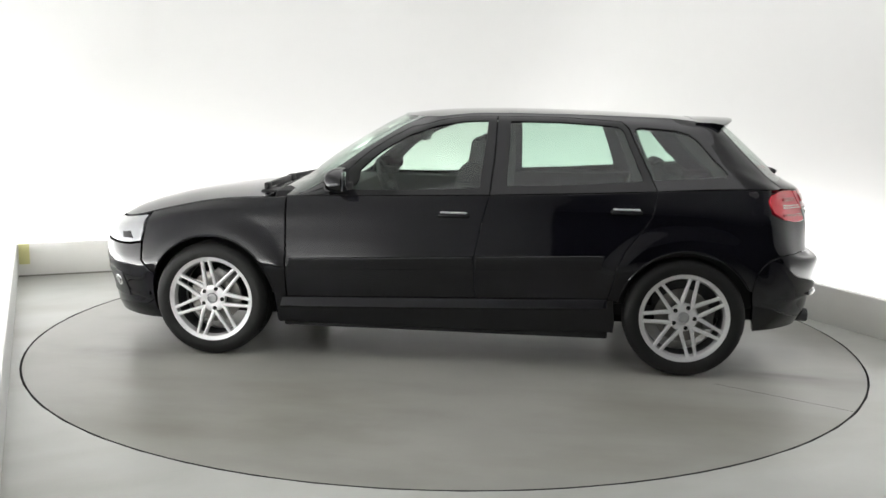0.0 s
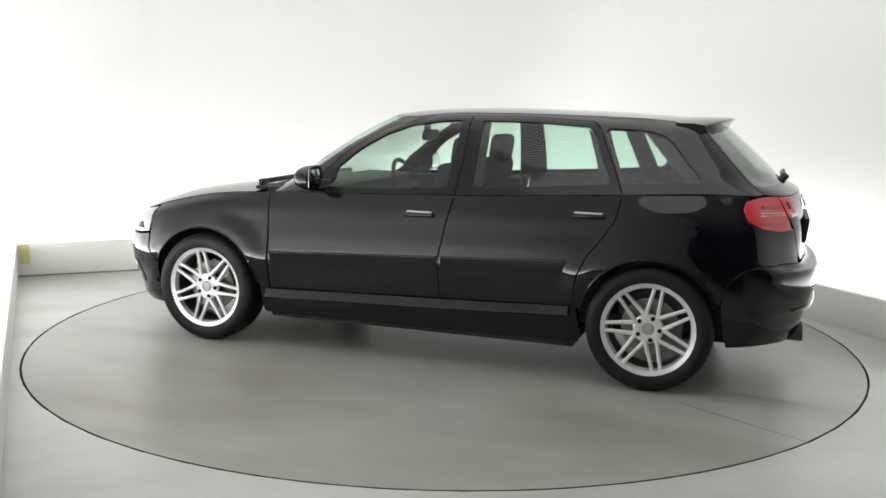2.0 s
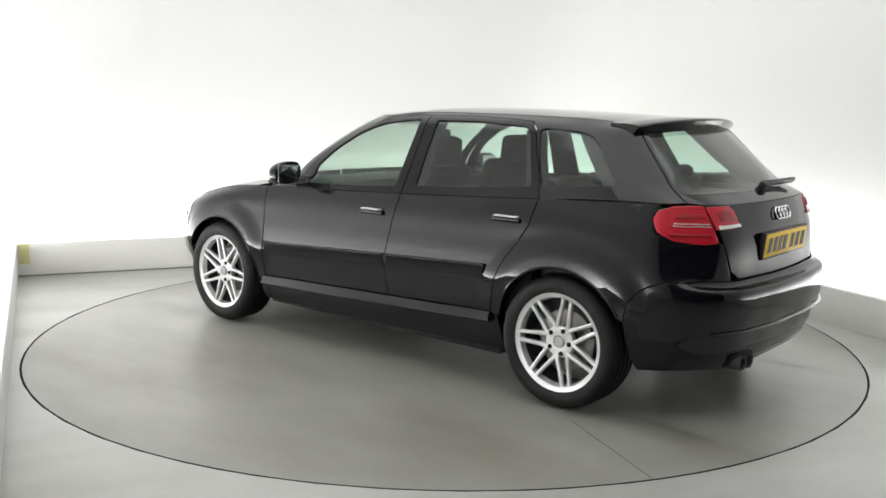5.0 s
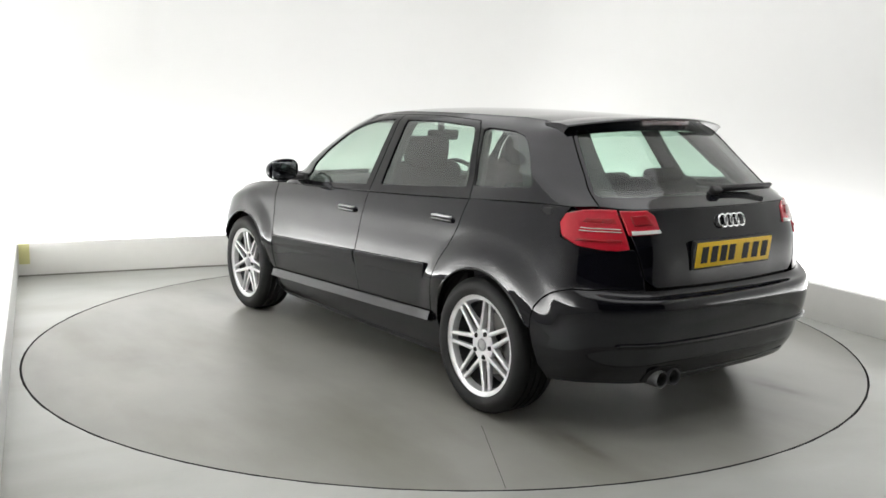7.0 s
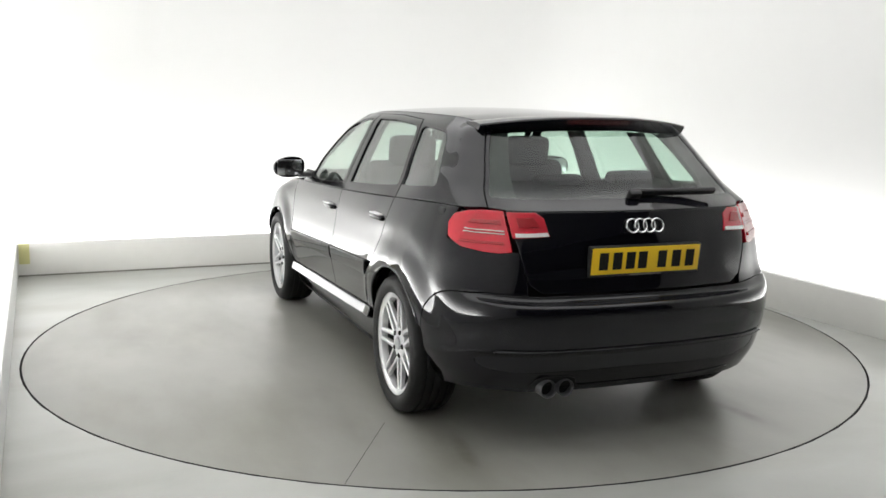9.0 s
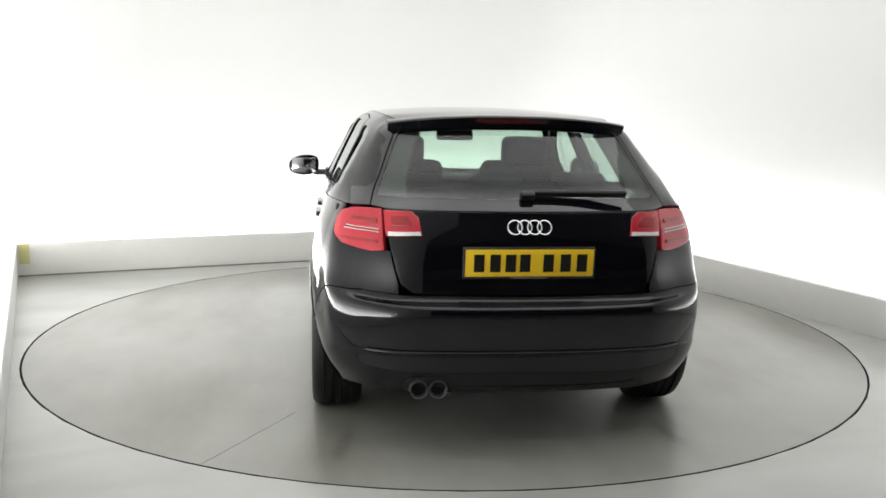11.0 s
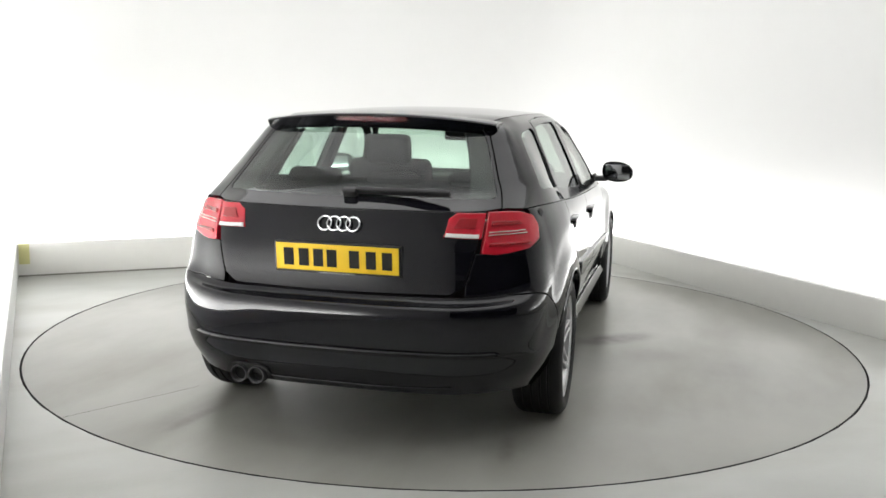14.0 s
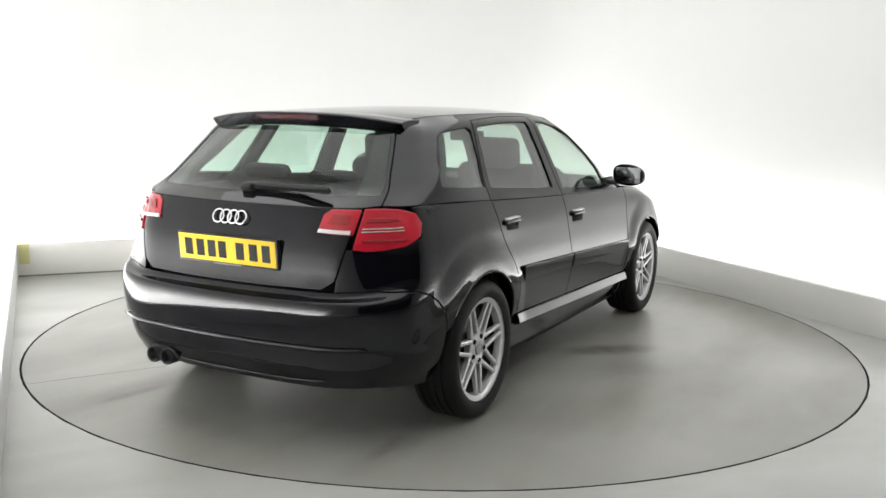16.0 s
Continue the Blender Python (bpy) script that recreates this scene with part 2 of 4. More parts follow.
def panel(name, func, outline, material, parent, label="", holes=(), lift=0.0, bevel=0.003, depth=0.02, gap=0.0022, step=0.035):
    """A sheet of the skin func(points) inside an outline, with a rounded rim that turns inwards."""
    loops = [dense(outline, step)] + [dense(h, step) for h in holes]
    rim = np.concatenate(loops)
    lo, hi = loops[0].min(0), loops[0].max(0)
    gx, gy = np.meshgrid(np.arange(lo[0] + step / 2, hi[0], step), np.arange(lo[1] + step / 2, hi[1], step))
    grid = np.c_[gx.ravel(), gy.ravel()]
    if len(grid):
        keep = inside(loops[0], grid)
        for h in loops[1:]:
            keep &= ~inside(h, grid)
        grid = grid[keep]
    if len(grid):
        near = np.min(np.linalg.norm(grid[:, None] - rim[None], axis=2), axis=1)
        grid = grid[near > max(step * 0.45, gap + bevel + step * 0.25)]
    edges, start = [], 0
    for loop in loops:
        edges += [(start + i, start + (i + 1) % len(loop)) for i in range(len(loop))]
        start += len(loop)
    flat, _, tris, _, _, _ = mathutils.geometry.delaunay_2d_cdt([Vector(p) for p in np.concatenate([rim, grid])], edges, [], 0, 1e-6)
    ab = np.array([tuple(p) for p in flat])
    mids = np.array([ab[list(t)].mean(0) for t in tris])
    ok = inside(loops[0], mids)
    for h in loops[1:]:
        ok &= ~inside(h, mids)
    flat_area = np.array([abs(np.cross(ab[t[1]] - ab[t[0]], ab[t[2]] - ab[t[0]])) for t in tris])
    tris = [t for t, k in zip(tris, ok & (flat_area > 2e-6)) if k]
    e = 1e-3
    pos = func(ab)
    da, db = func(ab + (e, 0)) - func(ab - (e, 0)), func(ab + (0, e)) - func(ab - (0, e))
    nor = np.cross(db, da)
    nor /= np.linalg.norm(nor, axis=1, keepdims=True) + 1e-12
    pos = pos + nor * lift
    faces, count = [], {}
    for t in tris:
        i, j, k = t
        if np.dot(np.cross(pos[j] - pos[i], pos[k] - pos[i]), nor[i] + nor[j] + nor[k]) < 0:
            i, j, k = i, k, j
        faces.append((i, j, k))
        for a, b in ((i, j), (j, k), (k, i)):
            count[(a, b)] = True
    border = [(a, b) for a, b in count if (b, a) not in count]
    out = np.zeros_like(pos)
    for a, b in border:
        side = np.cross(pos[b] - pos[a], nor[a] + nor[b])
        side /= np.linalg.norm(side) + 1e-12
        out[a] += side
        out[b] += side
    size = np.linalg.norm(out, axis=1, keepdims=True)
    out = out / np.where(size > 1e-9, size, 1)
    used = sorted({a for ab_ in border for a in ab_})
    pos[used] -= out[used] * (gap + bevel)
    verts, normals = list(map(tuple, pos)), list(nor)
    ring1, ring2 = {}, {}
    for a in used:
        ring1[a] = len(verts)
        verts.append(tuple(pos[a] + out[a] * bevel * 0.7 - nor[a] * bevel * 0.3))
        normals.append((nor[a] + out[a]) * 0.7071)
        ring2[a] = len(verts)
        verts.append(tuple(pos[a] + out[a] * bevel - nor[a] * bevel))
        normals.append(out[a])
    ring3 = {}
    for a in used:
        ring3[a] = len(verts)
        verts.append(tuple(pos[a] + out[a] * bevel - nor[a] * (depth + bevel)))
        normals.append(out[a])
    for a, b in border:
        faces += [(b, a, ring1[a], ring1[b]), (ring1[b], ring1[a], ring2[a], ring2[b]), (ring2[b], ring2[a], ring3[a], ring3[b])]
    me = bpy.data.meshes.new(name)
    me.from_pydata(verts, [], faces)
    me.polygons.foreach_set("use_smooth", [True] * len(me.polygons))
    me.normals_split_custom_set_from_vertices([tuple(v) for v in normals])
    me.materials.append(material)
    ob = new(name, me)
    ob.parent = parent
    return tagged(ob, label) if label else ob


# ---- the studio ----
SPIN = pose(0, 0, 0, 0, 0, ROOM)


def placed(ob):
    ob.matrix_world = SPIN
    return ob


def floor_sheet():
    """One sheet with a round hole for the turntable."""
    steps = 192
    hole = [(RADIUS * math.cos(2 * math.pi * k / steps), RADIUS * math.sin(2 * math.pi * k / steps)) for k in range(steps)]
    outer = [(-9, -13), (9, -13), (9, 5), (-9, 5)]
    pts = [Vector(p) for p in outer + hole]
    edges = [(i, (i + 1) % 4) for i in range(4)] + [(4 + i, 4 + (i + 1) % steps) for i in range(steps)]
    flat, _, tris, _, _, _ = mathutils.geometry.delaunay_2d_cdt(pts, edges, [], 0, 1e-6)
    bm = bmesh.new()
    vs = [bm.verts.new((p.x, p.y, 0)) for p in flat]
    for t in tris:
        c = sum((flat[i] for i in t), Vector((0, 0))) / 3
        if c.length > RADIUS * 0.999:
            bm.faces.new([vs[i] for i in t])
    bmesh.ops.recalc_face_normals(bm, faces=bm.faces)
    if bm.faces[:][0].normal.z < 0:
        bmesh.ops.reverse_faces(bm, faces=bm.faces)
    rim = [e for e in bm.edges if e.is_boundary and all(v.co.length < RADIUS * 1.01 for v in e.verts)]
    down = [g for g in bmesh.ops.extrude_edge_only(bm, edges=rim)["geom"] if isinstance(g, bmesh.types.BMVert)]
    for v in down:
        v.co.z = -0.07
    for f in bm.faces:
        f.material_index = 0 if f.calc_center_median().z > -0.001 else 1
    ob = part("floor", bm, FLOOR, None, "pale grey worn resin studio floor", False)
    ob.data.materials.append(LINER)
    return tagged(placed(ob), category="floor", kind="structure")


floor_sheet()
pit = bmesh.new()
bmesh.ops.create_circle(pit, cap_ends=True, segments=96, radius=RADIUS + 0.02)
for v in pit.verts:
    v.co.z = -0.065
tagged(part("floor_pit", pit, LINER, None, "dark pit under the turntable"), category="floor", kind="structure")


def turntable():
    bm = bmesh.new()
    steps, r = 192, RADIUS - 0.009
    rings = [[bm.verts.new((q * math.cos(2 * math.pi * k / steps), q * math.sin(2 * math.pi * k / steps), z)) for k in range(steps)]
             for q, z in ((r - 0.004, 0.0), (r, -0.004), (r, -0.05))]
    bm.faces.new(rings[0])
    for one, two in zip(rings, rings[1:]):
        for k in range(steps):
            bm.faces.new((one[k], two[k], two[(k + 1) % steps], one[(k + 1) % steps]))
    bmesh.ops.recalc_face_normals(bm, faces=bm.faces)
    for f in bm.faces:
        f.material_index = 0 if f.calc_center_median().z > -0.001 else 1
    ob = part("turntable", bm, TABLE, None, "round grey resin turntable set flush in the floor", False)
    ob.data.materials.append(LINER)
    return tagged(ob, category="turntable")


turntable_disc = turntable()
# a sheet joint from the rim inwards
ob = box_part("joint", (1.75, RADIUS - 0.02, -0.0010, 0.0010, -0.004, 0.0005), LINER, turntable_disc, "thin dark sheet joint")
ob.matrix_basis = pose(0, 0, 0, 0, 0, 149.5)


def backdrop_path(inset, front, corner):
    """Plan of the U-shaped backdrop: left arm, round corners, right arm."""
    left, right, back = -2.49 - inset, 2.49 + inset, 2.72 + inset
    pts = [(left, front + (back - corner - front) * k / 10) for k in range(10)]
    pts += [(left + corner - corner * math.cos(a), back - corner + corner * math.sin(a)) for a in np.linspace(0, math.pi / 2, 13)]
    pts += [(right - corner + corner * math.sin(a), back - corner + corner * math.cos(a)) for a in np.linspace(0, math.pi / 2, 13)]
    return pts + [(right, front + (back - corner - front) * k / 10) for k in range(9, -1, -1)]


def backdrop():
    bm = bmesh.new()
    rows = []
    profile = [(0.55, 0.0), (0.55, 1.0), (0.55, 2.0), (0.55, 2.7)] + [(0.55 - 0.9 * (1 - math.cos(a)), 2.7 + 0.9 * math.sin(a)) for a in np.linspace(0.2, math.pi / 2, 8)]
    for inset, z in profile:
        rows.append([bm.verts.new((x, y, z)) for x, y in backdrop_path(inset, -6.4, 0.75)])
    for one, two in zip(rows, rows[1:]):
        for k in range(len(one) - 1):
            bm.faces.new((one[k], one[k + 1], two[k + 1], two[k]))
    bmesh.ops.recalc_face_normals(bm, faces=bm.faces)
    bmesh.ops.solidify(bm, geom=bm.faces[:], thickness=0.05)
    return tagged(placed(part("backdrop", bm, WALL, None, "seamless white curved studio backdrop washed with light")), category="backdrop", kind="structure")


backdrop()


def low_wall(name, dims, material, label):
    ob = box_part(name, dims, material, None, label, 0.004)
    return tagged(placed(ob), category="wall", kind="structure")


low_wall("wall_low_back", (-2.49, 2.489, 2.72, 2.79, 0, 0.266), UPSTAND, "low pale grey board wall before the backdrop")
low_wall("wall_low_right", (2.49, 2.56, -6.0, 2.79, 0, 0.25), UPSTAND, "low pale grey board wall before the backdrop")
# left board's brightness from the light is partly put into its whiter paint
low_wall("wall_low_left", (-2.56, -2.491, -6.0, 2.79, 0, 0.262), UPSTAND_LIT, "low board wall before the backdrop, painted whiter as its lit side")
# added strip: the contact shade between board and floor, made as a thin bead
tagged(placed(box_part("trim", (-2.487, 2.486, 2.712, 2.7197, 0, 0.012), FOOT_SHADE, None, "grey strip drawing the contact shade along the low wall's foot", 0.002)), category="trim", kind="structure")
tape = box_part("tape_patch", (-2.478, -2.40, 2.716, 2.7198, 0.10, 0.261), STAIN, None, "yellowed tape patch on the low wall's end", 0.0006)
tagged(placed(tape), category="tape")

# garage round the studio's open side, and the roof over all
for name, dims in (("wall_garage_back", (-9, 9, -13.1, -13, 0, 4.4)), ("wall_garage_left", (-9.1, -9, -13, 5, 0, 4.4)),
                   ("wall_garage_right", (9, 9.1, -13, 5, 0, 4.4)), ("wall_garage_front", (-9, 9, 5, 5.1, 0, 4.4))):
    tagged(placed(box_part(name, dims, GARAGE, None, "plain dark grey garage wall")), category="wall", kind="structure")
tagged(placed(box_part("ceiling", (-9, 9, -13, 5, 4.2, 4.3), CEILING, None, "plain pale grey ceiling")), category="ceiling", kind="structure")


# ---- the car ----
def hermite(knots, values, at):
    """Smooth curve through values at knots; values (n, ...), at (m,)."""
    h = np.diff(knots)
    slope = np.diff(values, axis=0) / h.reshape(-1, *([1] * (values.ndim - 1)))
    tang = np.empty_like(values)
    w = (h[1:] / (h[:-1] + h[1:])).reshape(-1, *([1] * (values.ndim - 1)))
    tang[1:-1] = slope[:-1] * w + slope[1:] * (1 - w)
    tang[0], tang[-1] = slope[0], slope[-1]
    i = np.clip(np.searchsorted(knots, at, side="right") - 1, 0, len(h) - 1)
    shape = (-1, *([1] * (values.ndim - 1)))
    t = ((at - knots[i]) / h[i]).reshape(shape)
    hh = h[i].reshape(shape)
    return ((2 * t**3 - 3 * t**2 + 1) * values[i] + (t**3 - 2 * t**2 + t) * hh * tang[i]
            + (3 * t**2 - 2 * t**3) * values[i + 1] + (t**3 - t**2) * hh * tang[i + 1])


class Skin:
    """A smooth skin through columns of control points, the left half; a negative s is the right half."""

    def __init__(self, columns, key_row, key_col, arches=()):
        self.arches = arches
        half = np.array(columns, float)                        # columns, rows, xyz
        near = half[1:3][::-1] * np.array([1, -1, 1])          # mirrored at the rear's middle
        far = half[-3:-1][::-1] * np.array([1, -1, 1])         # and at the front's
        net = np.concatenate([near, half, far])
        line = net[:, key_row]
        s = np.r_[0, np.cumsum(np.linalg.norm(np.diff(line, axis=0), axis=1))]
        self.s = s - s[2]
        self.v = np.r_[0, np.cumsum(np.linalg.norm(np.diff(half[key_col], axis=0), axis=1))]
        self.net, self.top, self.end = net, self.v[-1], self.s[-3]
        ss, vv = np.meshgrid(np.linspace(0, self.end, 420), np.linspace(0, self.top, 90), indexing="ij")
        self.grid = np.c_[ss.ravel(), vv.ravel()]
        self.at = self(self.grid)

    def __call__(self, sv):
        sv = np.asarray(sv, float)
        s, v, flip = np.abs(sv[:, 0]), np.clip(sv[:, 1], -0.01, self.top + 0.01), np.where(sv[:, 0] < 0, -1.0, 1.0)
        cols = hermite(self.s, self.net, s)                    # points, rows, xyz
        h = np.diff(self.v)
        slope = np.diff(cols, axis=1) / h[None, :, None]
        w = (h[1:] / (h[:-1] + h[1:]))[None, :, None]
        tang = np.concatenate([slope[:, :1], slope[:, :-1] * w + slope[:, 1:] * (1 - w), slope[:, -1:]], axis=1)
        i = np.clip(np.searchsorted(self.v, v, side="right") - 1, 0, len(h) - 1)
        k, hh = np.arange(len(v)), h[i][:, None]
        t = ((v - self.v[i]) / h[i])[:, None]
        p = ((2 * t**3 - 3 * t**2 + 1) * cols[k, i] + (t**3 - 2 * t**2 + t) * hh * tang[k, i]
             + (3 * t**2 - 2 * t**3) * cols[k, i + 1] + (t**3 - t**2) * hh * tang[k, i + 1])
        for x, z, r in self.arches:
            far = np.hypot(p[:, 0] - x, p[:, 2] - z) - r
            away = np.clip((far - 0.04) / 0.13, 0, 1)
            p[:, 1] += 0.016 * (1 - away * away * (3 - 2 * away)) * np.clip((p[:, 2] - 0.30) / 0.2, 0, 1)
        p[:, 1] *= flip
        return p

    def find(self, axis, a, z):
        """(s, v) of the place with x (axis x) or y (axis y: rear, f: front) = a and height z."""
        ax = 0 if axis == "x" else 1
        ok = np.ones(len(self.at), bool)
        if axis == "y":
            ok = self.grid[:, 0] < 1.05
        if axis == "f":
            ok = self.grid[:, 0] > self.end - 1.05
        cost = (self.at[:, ax] - a) ** 2 + (self.at[:, 2] - z) ** 2 + np.where(ok, 0, 100)
        sv = self.grid[np.argmin(cost)].copy()
        for _ in range(6):
            p = self(np.array([sv, sv + (1e-4, 0), sv + (0, 1e-4)]))[:, [ax, 2]]
            jac = np.array([(p[1] - p[0]) / 1e-4, (p[2] - p[0]) / 1e-4]).T
            if abs(np.linalg.det(jac)) < 1e-6:
                break
            step = np.linalg.solve(jac, np.array([a, z]) - p[0])
            sv = sv + np.clip(step, -0.05, 0.05)
            sv[1] = min(max(sv[1], 0), self.top)
            sv[0] = min(max(sv[0], 0), self.end)
        return sv

    def along(self, axis, a, v):
        """(s, v) on the line of height parameter v where x or y = a."""
        s = np.linspace(0, self.end, 1200)
        p = self(np.c_[s, np.full_like(s, v)])
        ok = {"x": s > 0.6, "y": s < 1.05, "f": s > self.end - 1.05}[axis]
        ok &= s < (self.end - 0.6 if axis == "x" else 99)
        k = np.argmin(np.where(ok, np.abs(p[:, 0 if axis == "x" else 1] - a), 99))
        return np.array([s[k], v])

    def outline(self, marks):
        """Marks: (axis, a, z), or (axis + 'v', a, v)."""
        return np.array([self.along(m[0][0], m[1], m[2]) if m[0].endswith("v") else self.find(*m) for m in marks])


def mirrored(loop):
    return np.asarray(loop)[::-1] * np.array([-1, 1])


def both(half):
    """A loop across the middle from its left half, given from the middle to the middle."""
    half = np.asarray(half, float)
    other = half[::-1] * np.array([-1, 1])
    keep = [p for p in other if abs(p[0]) > 1e-4]
    return np.array(list(half) + keep)


def side_column(x, wide, zs, shoulder):
    tilt = -0.03 * x
    z = [zs, 0.25 + tilt, 0.345 + tilt, 0.46 + tilt, 0.555 + tilt, 0.645 + tilt, 0.745 + tilt * 0.8, 0.845 + tilt * 0.8, shoulder[1]]
    inset = [-0.090, -0.058, -0.036, -0.013, 0.0, -0.0065, -0.018, -0.029]
    return [(x, wide + d, h) for d, h in zip(inset, z)] + [(x, shoulder[0], shoulder[1])]


LOWER = Skin([
    [(-1.985, 0, .248), (-2.026, 0, .325), (-2.046, 0, .415), (-2.066, 0, .440), (-2.087, 0, .54), (-2.083, 0, .618), (-2.018, 0, .652), (-1.998, 0, .84), (-1.965, 0, .99)],
    [(-1.975, .30, .248), (-2.016, .30, .325), (-2.035, .30, .415), (-2.055, .30, .440), (-2.074, .30, .54), (-2.070, .30, .618), (-2.005, .30, .652), (-1.986, .30, .84), (-1.945, .30, .99)],
    [(-1.935, .52, .250), (-1.976, .53, .325), (-1.993, .54, .415), (-2.012, .547, .440), (-2.028, .55, .54), (-2.022, .55, .620), (-1.966, .54, .656), (-1.942, .54, .84), (-1.885, .53, .99)],
    [(-1.875, .635, .255), (-1.906, .660, .325), (-1.918, .678, .415), (-1.936, .678, .440), (-1.950, .685, .54), (-1.944, .682, .624), (-1.892, .668, .668), (-1.857, .657, .845), (-1.800, .630, .993)],
    [(-1.78, .715, .25), (-1.812, .750, .322), (-1.826, .772, .395), (-1.840, .771, .445), (-1.848, .778, .54), (-1.842, .778, .628), (-1.802, .771, .70), (-1.768, .755, .85), (-1.730, .712, .995)],
    [(-1.64, .765, .24), (-1.645, .80, .30), (-1.65, .822, .375), (-1.65, .828, .445), (-1.65, .833, .54), (-1.65, .833, .635), (-1.64, .827, .735), (-1.62, .805, .86), (-1.60, .752, .997)],
    side_column(-1.29, .866, .20, (.792, .987)),
    side_column(-.93, .861, .195, (.806, .967)),
    side_column(-.4, .859, .185, (.811, .942)),
    side_column(.3, .859, .18, (.813, .918)),
    side_column(.85, .861, .18, (.806, .903)),
    side_column(1.29, .865, .18, (.768, .868)),
    [(1.60, .765, .175), (1.61, .792, .23), (1.612, .806, .31), (1.618, .832, .42), (1.62, .848, .50), (1.62, .842, .60), (1.62, .828, .68), (1.61, .805, .75), (1.59, .745, .805)],
    [(1.80, .662, .165), (1.818, .690, .22), (1.826, .701, .31), (1.850, .736, .42), (1.86, .75, .50), (1.855, .742, .58), (1.845, .725, .65), (1.83, .70, .71), (1.80, .655, .752)],
    [(1.97, .495, .165), (1.990, .505, .22), (1.996, .515, .31), (2.024, .541, .42), (2.035, .55, .50), (2.03, .545, .58), (2.015, .53, .64), (1.99, .51, .69), (1.945, .48, .733)],
    [(2.05, .27, .165), (2.09, .28, .22), (2.11, .29, .31), (2.12, .30, .41), (2.122, .30, .50), (2.115, .30, .58), (2.10, .29, .64), (2.07, .28, .69), (2.015, .26, .732)],
    [(2.07, 0, .165), (2.11, 0, .22), (2.135, 0, .31), (2.145, 0, .41), (2.147, 0, .50), (2.14, 0, .58), (2.125, 0, .64), (2.09, 0, .69), (2.035, 0, .735)],
], 4, 8, ((-1.289, 0.318, 0.362), (1.289, 0.318, 0.350)))


def level_column(x, *yz):
    return [(x, y, z) for y, z in yz]


UPPER = Skin([
    [(-1.965, 0, .99), (-1.888, 0, 1.03), (-1.79, 0, 1.12), (-1.68, 0, 1.22), (-1.585, 0, 1.305), (-1.52, 0, 1.352)],
    [(-1.945, .30, .99), (-1.868, .29, 1.03), (-1.77, .275, 1.12), (-1.66, .26, 1.22), (-1.565, .245, 1.305), (-1.50, .23, 1.352)],
    [(-1.885, .53, .99), (-1.80, .505, 1.032), (-1.705, .475, 1.12), (-1.60, .445, 1.22), (-1.51, .415, 1.305), (-1.455, .39, 1.35)],
    [(-1.800, .630, .993), (-1.735, .618, 1.037), (-1.647, .582, 1.12), (-1.552, .541, 1.22), (-1.474, .500, 1.305), (-1.427, .460, 1.345)],
    [(-1.730, .712, .995), (-1.640, .697, 1.045), (-1.556, .652, 1.13), (-1.470, .602, 1.23), (-1.402, .552, 1.31), (-1.360, .492, 1.341)],
    [(-1.60, .752, .997), (-1.545, .726, 1.06), (-1.475, .676, 1.145), (-1.398, .624, 1.235), (-1.330, .571, 1.308), (-1.285, .508, 1.349)],
    level_column(-1.05, (.801, .973), (.762, 1.03), (.708, 1.13), (.652, 1.235), (.599, 1.320), (.533, 1.361)),
    level_column(-.6, (.809, .951), (.783, 1.0), (.727, 1.12), (.669, 1.235), (.614, 1.328), (.546, 1.369)),
    level_column(-.2, (.812, .934), (.791, .978), (.738, 1.10), (.679, 1.225), (.620, 1.327), (.552, 1.368)),
    [(.30, .813, .918), (.25, .794, .955), (.20, .750, 1.06), (.12, .692, 1.185), (.02, .628, 1.305), (-.03, .558, 1.355)],
    [(.72, .808, .906), (.58, .79, .955), (.48, .745, 1.055), (.36, .69, 1.165), (.19, .630, 1.275), (.09, .56, 1.343)],
    [(.86, .76, .90), (.74, .735, .955), (.62, .69, 1.06), (.48, .63, 1.17), (.31, .56, 1.28), (.20, .49, 1.345)],
    [(1.0, .50, .905), (.88, .47, .96), (.73, .43, 1.07), (.57, .40, 1.18), (.40, .36, 1.285), (.28, .31, 1.352)],
    [(1.03, .25, .91), (.91, .235, .965), (.76, .215, 1.08), (.59, .20, 1.19), (.42, .18, 1.294), (.295, .155, 1.358)],
    [(1.04, 0, .91), (.93, 0, .965), (.77, 0, 1.08), (.60, 0, 1.19), (.43, 0, 1.296), (.30, 0, 1.36)],
], 2, 8)


def edge_curve(skin, v):
    s = np.linspace(0, skin.end, 400)
    return skin(np.c_[s, np.full_like(s, v)])


ROOF_EDGE = edge_curve(UPPER, UPPER.top)
WING_EDGE = edge_curve(LOWER, LOWER.top)


def crowned(edge, mids, power):
    """A crowned sheet between an edge line and a middle line; points are (y, x)."""
    order = np.argsort(edge[:, 0])
    ex, ey, ez = edge[order].T
    mx, mz = np.array(mids).T

    def func(ab):
        ab = np.asarray(ab, float)
        y, x = ab[:, 0], ab[:, 1]
        half = np.maximum(np.interp(x, ex, ey), 1e-3)
        zm, ze = hermite(mx, mz, np.clip(x, mx[0], mx[-1])), np.interp(x, ex, ez)
        return np.c_[x, y, zm + (ze - zm) * np.minimum(np.abs(y) / half, 1.02) ** power]
    return func


ROOF = crowned(ROOF_EDGE, [(-1.52, 1.352), (-1.2, 1.376), (-.9, 1.389), (-.55, 1.397), (-.2, 1.396), (.1, 1.382), (.30, 1.36)], 2.2)
wing = WING_EDGE[WING_EDGE[:, 0] > 0.8]
BONNET = crowned(wing, [(.86, .925), (1.0, .925), (1.25, .913), (1.5, .884), (1.7, .85), (1.88, .80), (1.98, .762), (2.035, .735)], 3.0)


def arc(x, z, r, a0, a1, n=22):
    return [("x", x + r * math.cos(radians(a)), z + r * math.sin(radians(a))) for a in np.linspace(a0, a1, n)]


